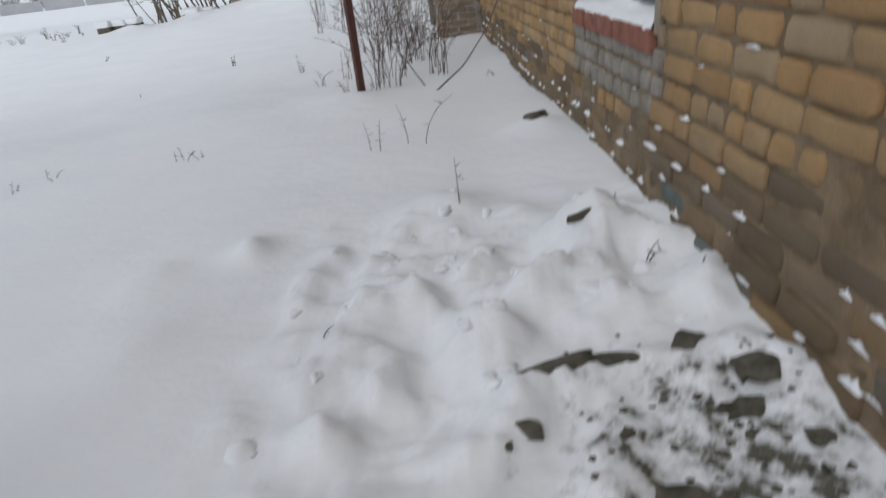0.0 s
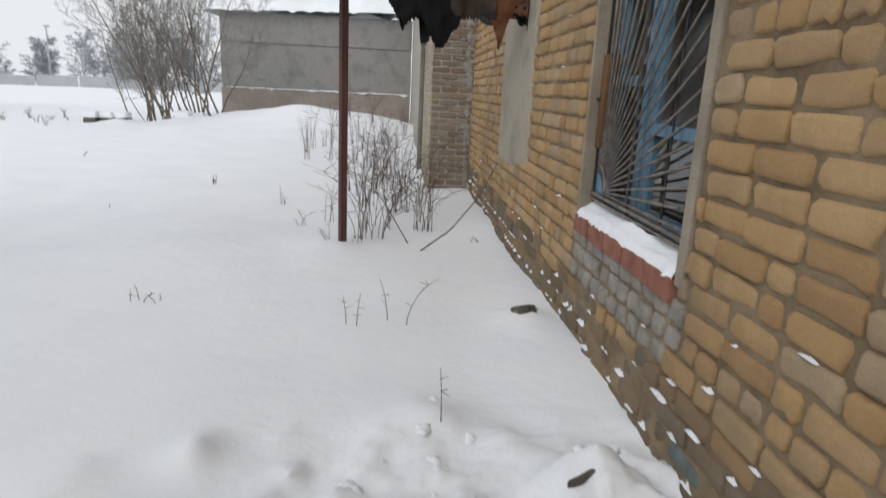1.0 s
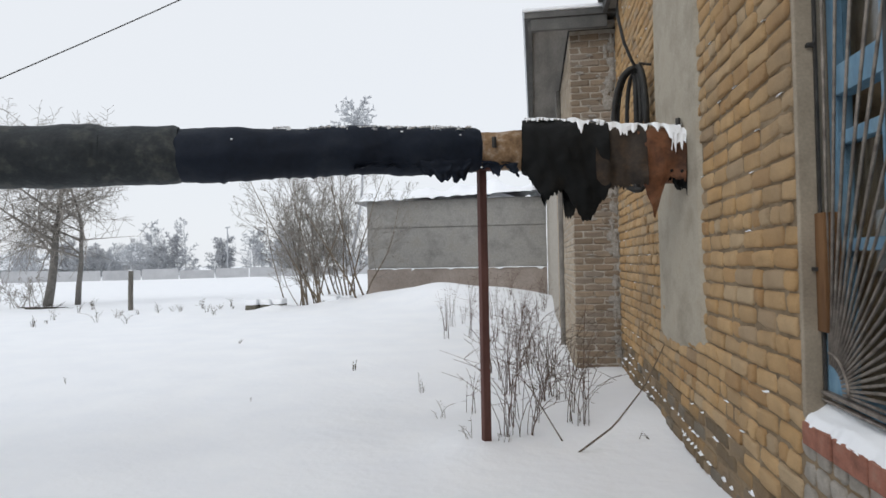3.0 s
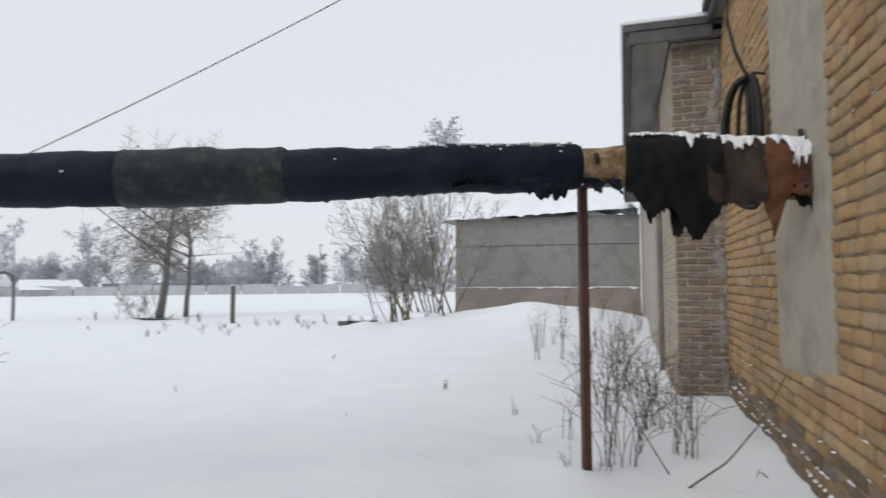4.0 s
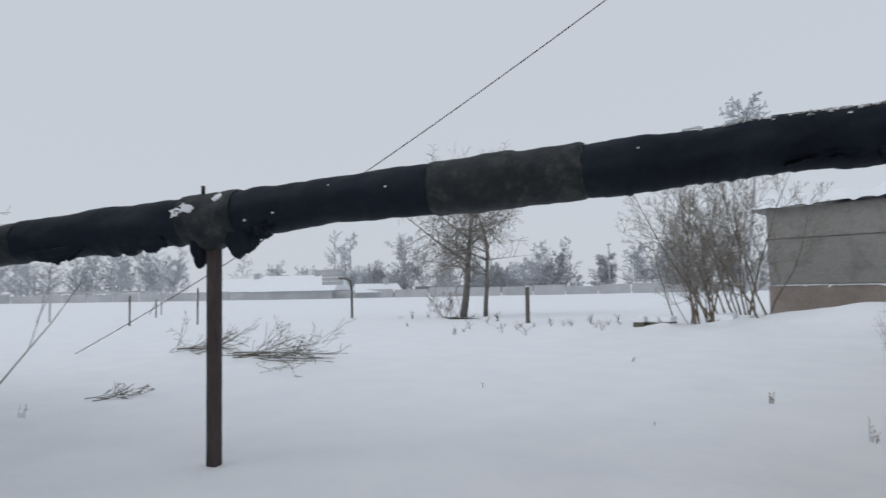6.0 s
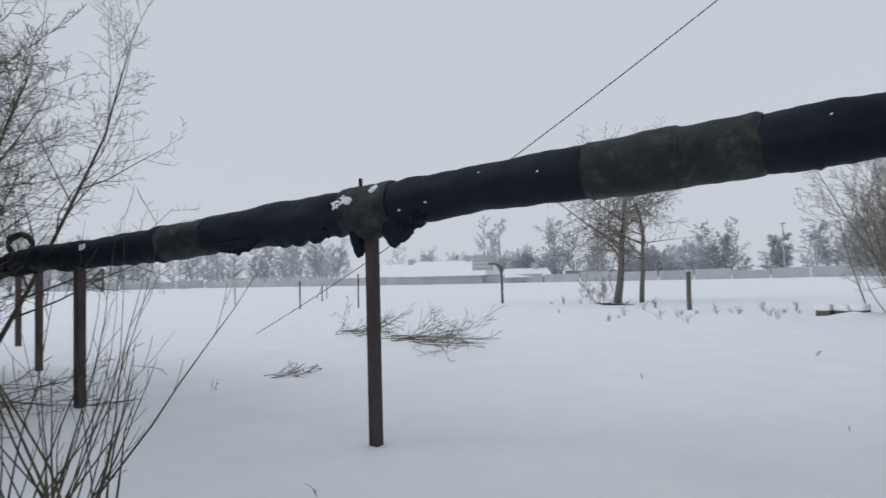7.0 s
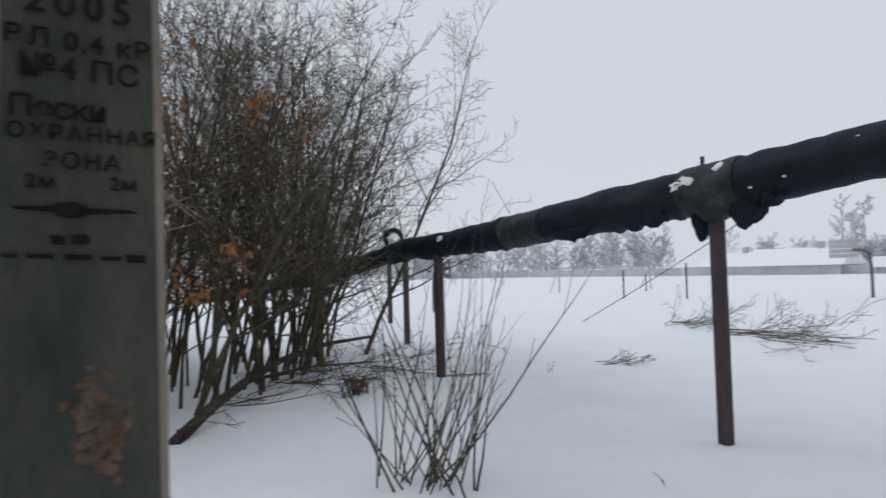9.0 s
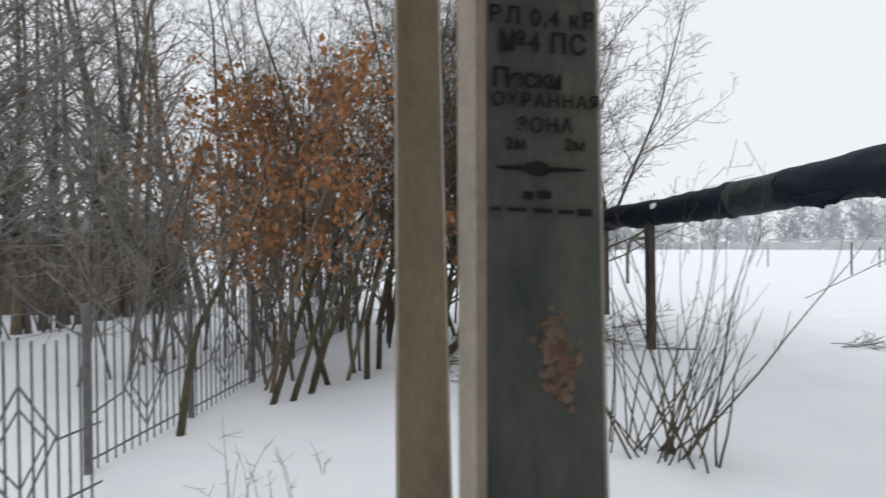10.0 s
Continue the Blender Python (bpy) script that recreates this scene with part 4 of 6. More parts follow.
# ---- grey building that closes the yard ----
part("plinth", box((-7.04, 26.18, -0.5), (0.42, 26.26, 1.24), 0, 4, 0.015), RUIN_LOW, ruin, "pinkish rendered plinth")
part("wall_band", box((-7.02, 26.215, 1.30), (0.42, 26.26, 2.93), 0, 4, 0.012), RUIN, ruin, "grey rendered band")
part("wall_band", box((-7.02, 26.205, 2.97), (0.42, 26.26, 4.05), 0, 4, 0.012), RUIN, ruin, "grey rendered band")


def snow_ridge(name, x0, x1, y0, y1, z, h, seed, label, parent=None, slope=0.0, ny=8, nxs=70):
    v, f = [], []
    for i in range(nxs + 1):
        u = i / nxs
        for j in range(ny + 1):
            w = j / ny
            x = x0 + (x1 - x0) * u
            y = y0 + (y1 - y0) * w
            if j == 0:
                y += 0.10 * noise.noise(Vector((x * 1.8, seed, 0)))
            hh = h * (0.65 + 0.6 * noise.noise(Vector((x * 0.9, y * 0.7, seed)))) * smooth01(w * 5 + 0.05) * smooth01((1 - abs(2 * u - 1)) * 12 + 0.05)
            v.append((x, y, z + slope * u + hh - (0.14 * max(0, noise.noise(Vector((x * 3, seed, 5)))) if j == 0 else 0)))
    for i in range(nxs):
        for j in range(ny):
            f.append((i * (ny + 1) + j, (i + 1) * (ny + 1) + j, (i + 1) * (ny + 1) + j + 1, i * (ny + 1) + j + 1))
    return raw(name, v, f, SNOW, parent, label, smooth=True)


snow_ridge("roof_snow", -7.65, 0.40, 25.82, 33.2, 4.06, 0.78, 1.0, "snow overhanging the roof edge", ruin, 0.25)
snow_ridge("ledge_snow", -7.0, 0.40, 26.14, 26.27, 1.235, 0.06, 3.0, "snow line on the ledge", ruin, 0, 4)


# ---- trees, shrubs and dry weeds ----
def grow(rng, p, d, length, radius, level, out, kids=(10, 6, 3), ratio=0.42, rise=0.25, wiggle=0.12, spread=0.75, start=0.25, segs=(7, 4, 3, 2)):
    """Adds a branch and its side branches to out[level]."""
    n = segs[min(level, len(segs) - 1)]
    pts, rad = [Vector(p)], [radius]
    d = Vector(d).normalized()
    step = length / n
    for i in range(n):
        d = (d + Vector((rng.gauss(0, wiggle), rng.gauss(0, wiggle), rng.gauss(0, wiggle) * 0.6 + rise * 0.25))).normalized()
        pts.append(pts[-1] + d * step)
        rad.append(radius * (1 - 0.85 * (i + 1) / n))
    out[level].append((pts, rad))
    if level < len(kids):
        for k in range(kids[level]):
            t = start + (1 - start) * (k + rng.random()) / kids[level]
            i = min(n - 1, int(t * n))
            q = pts[i].lerp(pts[i + 1], t * n - i)
            axis = (pts[i + 1] - pts[i]).normalized()
            side = axis.orthogonal().normalized()
            side.rotate(Matrix.Rotation(rng.random() * 2 * math.pi, 3, axis))
            nd = axis * (1 - spread * 0.55) + side * spread
            grow(rng, q, nd, length * ratio * (1.15 - 0.6 * t) * rng.uniform(0.7, 1.25), rad[i] * 0.55, level + 1, out, kids, ratio * 1.05, rise, wiggle * 1.15, spread, 0.15, segs)


def lowest(out, floor):
    for lev in out:
        for pts, rad in lev:
            for q in pts:
                if q.z < floor:
                    q.z = floor


def tree(name, x, y, stems, label, category, group="", bark=BARK, twig=TWIG, seed=0, leaves=0, leaf_span=(0.9, 3.5), min_r=0.0022, **kw):
    """A thing with its stems and its mesh of fine twigs. stems: (dx, dy, lean x, lean y, length, radius)."""
    rng = random.Random(seed)
    out = [[] for _ in range(5)]
    z = ground_z(x, y)
    for dx, dy, lx, ly, ln, r in stems:
        grow(rng, (x + dx, y + dy, ground_z(x + dx, y + dy) - 0.08), (lx, ly, 1), ln, r, 0, out, **kw)
    t = thing(name, label, category, group, (x, y, z))
    for lev in out[1:]:
        for i, (pts, rad) in enumerate(lev):
            lev[i] = (pts, [max(min_r, q) for q in rad])
    for br in out[0]:
        tubes("trunk" if len(stems) == 1 else "stem", [br], bark, t, 6)
    tubes("crown", [b for lev in out[1:] for b in lev], twig, t, 3, kind="stuff")
    if leaves:
        ends = [pts[-1 - rng.randrange(2)] for lev in out[2:] for pts, rad in lev]
        ends = [e for e in ends if leaf_span[0] < e.z < leaf_span[1]]
        v, f = [], []
        for k in range(leaves):
            e = rng.choice(ends) + Vector((rng.gauss(0, 0.06), rng.gauss(0, 0.06), rng.gauss(0, 0.07)))
            q = Euler((rng.uniform(0, 6.3), rng.uniform(0, 6.3), rng.uniform(0, 6.3))).to_matrix()
            s = rng.uniform(0.026, 0.052)
            b0 = len(v)
            for c3 in ((-1.1, 0, 0), (-0.3, 0.6, 0.15), (0.9, 0.35, -0.1), (1.2, 0, 0.25), (0.3, -0.6, 0.1)):
                v.append(e + q @ (Vector(c3) * s))
            f.append(tuple(range(b0, b0 + 5)))
        raw("foliage", v, f, LEAF, t, "withered orange-brown leaves", kind="stuff")
    return t


rng = random.Random(11)


def clump(n, spreadx, spready, ln, r, lean=0.22, bias=(0, 0)):
    return [(rng.gauss(0, spreadx), rng.gauss(0, spready), rng.gauss(bias[0], lean), rng.gauss(bias[1], lean), rng.uniform(*ln), rng.uniform(*r)) for _ in range(n)]


# willow thicket by the pipe
for k, (x, y, n, ln, bias) in enumerate([(-9.8, -0.42, 7, (3.8, 5.2), (0.15, 0.32)), (-9.3, -0.75, 7, (4.2, 5.8), (0.10, 0.16)), (-8.6, -1.25, 6, (4.2, 6.0), (0.06, 0.10)), (-10.8, -0.6, 7, (4.6, 6.2), (0.0, 0.20)),
                                         (-11.8, -0.35, 6, (4.0, 5.4), (-0.05, 0.26)), (-10.2, -2.0, 7, (5.0, 6.8), (0, 0.05)), (-12.2, -1.4, 6, (4.6, 6.4), (0, 0.1))]):
    tree("willow_shrub", x, y, clump(n + 1, 0.38, 0.36, ln, (0.022, 0.042), 0.17, bias), "bare many-stemmed willow shrub beside the lagged pipe", "shrub", "willow thicket",
         OLIVE_BARK, TWIG, 40 + k, kids=(15, 8, 4), ratio=0.36, rise=0.32, wiggle=0.09, spread=0.68, start=0.16, min_r=0.003)
# the two young trees that kept their leaves
for k, (x, y, lf) in enumerate([(-6.9, -2.45, 1900), (-7.75, -1.75, 2100), (-7.9, -3.4, 1500)]):
    tree("leafy_sapling", x, y, clump(4, 0.3, 0.3, (3.9, 5.4), (0.02, 0.034), 0.16), "young tree still holding withered orange leaves", "tree", "saplings with withered leaves",
         BROWN_BARK, GREY_WOOD, 60 + k, leaves=lf, kids=(12, 6, 3), ratio=0.34, rise=0.3, wiggle=0.1, spread=0.7, start=0.2)
# crooked trunks by the railing
for k, (x, y, lx, ly, ln) in enumerate([(-6.25, -2.2, -0.45, -0.10, 4.6), (-5.1, -2.45, -0.30, -0.18, 3.8), (-6.75, -2.0, -0.25, 0.05, 4.8), (-7.4, -1.55, 0.02, -0.1, 5.0), (-7.2, -1.95, 0.1, 0.08, 5.2), (-8.1, -1.1, 0.05, 0.1, 5.5), (-7.8, -0.8, 0.2, 0.05, 4.9), (-6.4, -2.05, -0.6, 0.1, 3.2)]):
    tree("crooked_sapling", x, y, [(0, 0, lx, ly, ln, 0.04)], "crooked dark bare sapling in the snow", "tree", "crooked saplings", OLIVE_BARK, GREY_TWIG, 80 + k, kids=(9, 6, 3), ratio=0.38, rise=0.3, wiggle=0.17, spread=0.7, start=0.35)
# wood behind the railing
for k in range(44):
    th = radians(99 + 46 * (k * 0.618 % 1) ** 0.75)
    dist = 10.5 + 11 * ((k * 0.381 + 0.2) % 1)
    x, y = -0.4 - math.sin(th) * dist, 1.0 + math.cos(th) * dist
    if y > -3.0:
        continue
    tree("bare_tree", x, y, [(0, 0, rng.gauss(0, 0.06), rng.gauss(0, 0.06), rng.uniform(7.5, 10.5), rng.uniform(0.07, 0.13))], "tall bare grey-brown tree behind the railing", "tree", "wood behind the railing",
         BROWN_BARK if k % 2 else GREY_WOOD, GREY_TWIG, 120 + k, kids=(19, 8, 4), ratio=0.31, rise=0.3, wiggle=0.06, spread=0.75, start=0.12, min_r=0.005)
# undergrowth behind the railing
for k in range(11):
    th = radians(101 + 40 * ((k * 0.618 + 0.3) % 1))
    dist = 8.5 + 7 * ((k * 0.381 + 0.5) % 1)
    x, y = -0.4 - math.sin(th) * dist, 1.0 + math.cos(th) * dist
    if y > -3.1:
        y = -3.1 - 1.5 * rng.random()
    tree("undergrowth_shrub", x, y, clump(6, 0.4, 0.4, (2.8, 5.2), (0.018, 0.034), 0.2), "dense bare undergrowth shrub behind the railing", "shrub", "undergrowth behind the railing",
         GREY_WOOD, GREY_TWIG, 160 + k, kids=(9, 5, 3), ratio=0.36, rise=0.25, wiggle=0.1, spread=0.75, start=0.1, min_r=0.004)
# brush by the grey building
tree("bare_shrub", -7.25, 21.9, clump(20, 0.55, 0.5, (3.6, 5.6), (0.02, 0.04), 0.22, (-0.10, 0)), "bare many-stemmed shrub with snow by the grey building", "shrub", "", BROWN_BARK, GREY_TWIG, 31, kids=(13, 7, 4), ratio=0.38, rise=0.3, wiggle=0.08, spread=0.6, start=0.15, min_r=0.005)
tree("bare_shrub", -8.2, 21.9, clump(12, 0.4, 0.4, (2.4, 4.4), (0.015, 0.03), 0.22, (-0.25, 0)), "bare thin shrub with snow by the grey building", "shrub", "", BROWN_BARK, GREY_TWIG, 32, kids=(8, 5, 2), ratio=0.38, rise=0.3, wiggle=0.08, spread=0.6, start=0.15, min_r=0.005)
# pair of trees out on the field
for k, (x, y, ln, r, lx) in enumerate([(-17.9, 21.5, 6.4, 0.17, 0.0), (-17.3, 22.3, 5.6, 0.11, 0.03)]):
    tree("field_tree", x, y, [(0, 0, lx, 0, ln, r)], "bare spreading tree alone on the snow field", "tree", "pair of field trees", FIELD_BARK, GREY_TWIG, 21 + k, kids=(18, 11, 6), ratio=0.52, rise=0.0, wiggle=0.1, spread=0.95, start=0.3, min_r=0.007)
tree("low_brush", -18.2, 21.0, clump(12, 0.5, 0.4, (0.9, 1.7), (0.01, 0.02), 0.5), "low bare brush round the field trees", "shrub", "", GREY_TWIG, GREY_TWIG, 23, kids=(7, 4), ratio=0.4, rise=0.2, wiggle=0.1, spread=0.7, min_r=0.006)

# young shoots before the pipe
out = [[] for _ in range(4)]
r2 = random.Random(5)
for k in range(40):
    ang = r2.uniform(0, 2 * math.pi)
    lean = abs(r2.gauss(0, 0.60)) + 0.03 if k < 36 else r2.uniform(0.8, 1.3)
    x, y = -4.50 + r2.gauss(0, 0.13), 1.50 + r2.gauss(0, 0.16)
    grow(r2, (x, y, ground_z(x, y) - 0.04), (math.cos(ang) * lean, math.sin(ang) * lean + 0.22, 1), r2.uniform(0.7, 1.95), r2.uniform(0.005, 0.0095), 0, out, kids=(2,), ratio=0.22, rise=0.30, wiggle=0.07, spread=0.4, start=0.4)
shoots = thing("willow_shoots", "spray of slender olive willow shoots growing from the snow", "shrub", at=(-4.50, 1.54, 0))
for br in out[0]:
    tubes("shoot", [br], OLIVE_BARK, shoots, 5)
tubes("fine_growth", [(p, [max(0.002, q) for q in r]) for p, r in out[1]], OLIVE_BARK, shoots, 3, kind="stuff")


def weed(x, y, h, seed, n=3, bend=0.5, mat=DRY, label="dry bent weed stalks sticking out of the snow", group="weeds in the snow", r=0.003, kids=(4,)):
    rw = random.Random(seed)
    o = [[] for _ in range(4)]
    for k in range(n):
        ang = rw.uniform(0, 2 * math.pi)
        ln = h * rw.uniform(0.6, 1.1)
        pts, rad = [], []
        bx = rw.uniform(0.1, bend)
        px, py = x + rw.gauss(0, 0.03), y + rw.gauss(0, 0.03)
        for i in range(6):
            u = i / 5
            pts.append(Vector((px + math.cos(ang) * ln * bx * u * u, py + math.sin(ang) * ln * bx * u * u, ground_z(px, py) - 0.03 + ln * (u - 0.35 * bx * u * u * u))))
            rad.append(r * (1 - 0.6 * u))
        one = [(pts, rad)]
        o[0].append(one)
        for j in range(kids[0]):
            i = rw.randrange(2, 5)
            a2 = rw.uniform(0, 6.28)
            l2 = ln * rw.uniform(0.08, 0.2)
            one.append(([pts[i], pts[i] + Vector((math.cos(a2) * l2, math.sin(a2) * l2, l2 * rw.uniform(-0.3, 0.8)))], [r * 0.6, r * 0.4]))
    t = thing("dry_weed", label, "weed", group, (x, y, ground_z(x, y)))
    for one in o[0]:
        tubes("stalk", one, mat, t, 3)
    return t


# tall dry stalks round the first pole and along the wall
r3 = random.Random(8)
for k in range(46):
    y = r3.uniform(6.3, 12.5)
    x = r3.gauss(-0.02, 0.36) - 0.10 * (y - 6.3) * 0.6
    if x > 0.4:
        x = 0.4 - r3.random() * 0.3
    weed(x, y, r3.uniform(0.45, 1.25), 300 + k, 4, 0.75, RED_TWIG if k % 3 else DRY, "thin reddish dry stalks beside the pipe pole", "dry stalks by the wall", 0.0042)
for k in range(24):
    weed(r3.uniform(-2.6, 0.3), r3.uniform(12.5, 20.5), r3.uniform(0.5, 1.3), 360 + k, 5, 0.4, RED_TWIG, "thin reddish dry stalks near the snow heap", "dry stalks by the wall", 0.0045)
for k, (x, y, h, n) in enumerate([(-1.67, 4.52, 0.16, 3), (-1.55, 4.50, 0.14, 2), (-0.55, 3.4, 0.06, 1), (0.14, 2.94, 0.34, 1), (-0.25, 4.0, 0.30, 2), (0.05, 4.1, 0.36, 2), (0.80, 6.33, 0.10, 4), (0.87, 4.19, 0.06, 3), (0.85, 2.1, 0.18, 2),
                                  (0.8, 2.55, 0.10, 2), (-2.6, 4.4, 0.10, 3), (-2.75, 4.2, 0.12, 2), (-0.62, 6.1, 0.22, 4), (-0.35, 6.05, 0.16, 3), (0.93, 1.55, 0.10, 1), (0.95, 1.9, 0.08, 1), (-1.1, 2.3, 0.06, 1), (-0.35, 1.9, 0.10, 1),
                                  (-3.2, 7.6, 0.10, 2), (-5.7, 7.9, 0.12, 2), (-8.6, 3.3, 0.22, 3), (-4.3, 3.0, 0.14, 2), (-12.2, 14.6, 0.35, 5), (-11.2, 20.6, 0.4, 6), (-10.4, 21.0, 0.4, 6), (-15.0, 20.2, 0.5, 6), (-14.2, 18.5, 0.4, 5),
                                  (-5.3, 11.5, 0.12, 2), (-2.6, 9.4, 0.2, 3), (-1.4, 8.1, 0.25, 4), (-15.9, 11.2, 0.8, 4), (-1.0, 7.0, 0.25, 4), (-19.5, 20.0, 0.5, 5)]):
    weed(x, y, h, 400 + k, n, 0.7, DRY, r=0.0035 if y < 9 else 0.008)


# sparse tufts further out on the field
r6 = random.Random(41)
for k in range(22):
    u = r6.random()
    weed(-21 + 13 * u + r6.gauss(0, 0.5), 15 + 7 * r6.random(), r6.uniform(0.15, 0.42), 1000 + k, 5, 0.9, TWIG if k % 2 else DRY, "dry grass tuft poking out of the field snow", "tufts on the field", 0.0055)


def twig_arc(points, r, label):
    t = thing("bent_branch", label, "branch", at=points[0])
    pts = np.array(points)
    u = np.linspace(0, len(pts) - 1, 14)
    p = [Vector([np.interp(q, range(len(pts)), pts[:, i]) for i in range(3)]) for q in u]
    tubes("stick", [(p, [r * (1 - 0.6 * i / 13) for i in range(14)])], DRY, t, 5)


twig_arc([(0.22, 6.0, 0.0), (0.50, 6.05, 0.20), (0.74, 6.08, 0.50), (0.90, 6.1, 0.82)], 0.009, "long bent twig leaning toward the wall")
twig_arc([(0.12, 6.3, 0.0), (-0.10, 6.4, 0.35), (-0.2, 6.5, 0.8)], 0.006, "thin upright twig by the wall")

# cut brushwood lying on the snow
def brush_pile(x, y, lx, ly, n, ang, label, seed, lift=0.35, ln=(0.8, 2.2), mat=TWIG, r=0.010):
    rb = random.Random(seed)
    o = [[] for _ in range(4)]
    for k in range(n):
        px, py = x + rb.gauss(0, lx), y + rb.gauss(0, ly)
        a3 = ang + rb.gauss(0, 0.35)
        grow(rb, (px, py, ground_z(px, py) + rb.uniform(0, lift * 0.4)), (math.cos(a3), math.sin(a3), rb.uniform(-0.02, lift)), rb.uniform(*ln), r * rb.uniform(0.6, 1.3), 0, o, kids=(6, 3), ratio=0.42, rise=0.0, wiggle=0.07, spread=0.5, start=0.2)
    for lev in o:
        for pts, rad in lev:
            for q in pts:
                q.z = max(q.z, ground_z(q.x, q.y) + 0.012)
    t = thing("brushwood_pile", label, "brushwood", "piles of brushwood", (x, y, ground_z(x, y)))
    for br in o[0]:
        tubes("branch", [br], mat, t, 5)
    tubes("tangle", [(p, [max(0.0035, q) for q in rr]) for lev in o[1:] for p, rr in lev], mat, t, 3, kind="stuff")


brush_pile(-11.9, 7.75, 0.45, 0.22, 13, radians(22), "cut bare branches lying on the snow", 501, 0.10, (1.0, 2.4))
brush_pile(-13.9, 7.5, 0.45, 0.25, 9, radians(35), "cut bare branches half covered by snow", 502, 0.28, (0.8, 2.0))
brush_pile(-9.5, 0.5, 0.6, 0.5, 12, radians(52), "tangle of cut branches under the pipe", 503, 0.2, (0.9, 2.1))
brush_pile(-7.9, -0.2, 0.5, 0.4, 9, radians(60), "tangle of cut branches by the thicket", 504, 0.4, (0.8, 1.8))
brush_pile(-9.3, 4.1, 0.15, 0.12, 4, radians(60), "small bundle of twigs on the snow", 505, 0.15, (0.3, 0.7), DRY, 0.006)
brush_pile(-17.6, 20.4, 0.3, 0.2, 4, radians(20), "fallen bough beneath the field trees", 506, 0.1, (0.6, 1.4), BARK, 0.03)
log = thing("fallen_trunk", "slender fallen trunk lying in the snow", "log", at=(-6.6, -0.72, -0.15))
lp = [(-6.45, -0.80, -0.16), (-7.1, -0.66, 0.02), (-7.8, -0.48, 0.16), (-8.6, -0.2, 0.30), (-9.4, 0.3, 0.40), (-10.0, 0.9, 0.42)]
tubes("trunk", [(lp, [0.062, 0.056, 0.05, 0.04, 0.03, 0.02])], BARK, log, 8)
tubes("bough", [([(-7.8, -0.48, 0.16), (-8.0, 0.2, 0.28), (-8.1, 1.0, 0.30)], [0.025, 0.018, 0.01])], BARK, log, 6)
# tuft of dead grass
o = []
r4 = random.Random(3)
for k in range(60):
    a4 = r4.uniform(0, 6.28)
    q = Vector((-7.48 + r4.gauss(0, 0.07), 0.84 + r4.gauss(0, 0.07), ground_z(-7.48, 0.84) - 0.03))
    o.append(([q, q + Vector((math.cos(a4) * 0.06, math.sin(a4) * 0.06, r4.uniform(0.1, 0.24))), q + Vector((math.cos(a4) * 0.16, math.sin(a4) * 0.16, r4.uniform(0.12, 0.32)))], [0.006, 0.006, 0.003]))
t = thing("dead_grass_tuft", "dark tuft of dead grass in the snow", "grass", at=(-7.48, 0.84, 0))
tubes("turf", o, DRY, t, 3, kind="stuff")

# thin weeds in the snow before the railing
for k, (x, y, h) in enumerate([(-3.40, -0.90, 0.62), (-3.55, -0.95, 0.70), (-3.60, -0.60, 0.55), (-3.68, -0.80, 0.35), (-3.75, -1.05, 0.4), (-4.2, -0.7, 0.35)]):
    weed(x, y, h, 900 + k, 2, 0.7, DRY, "thin bent weed stalks in the snow before the railing", "weeds before the railing", 0.0028)


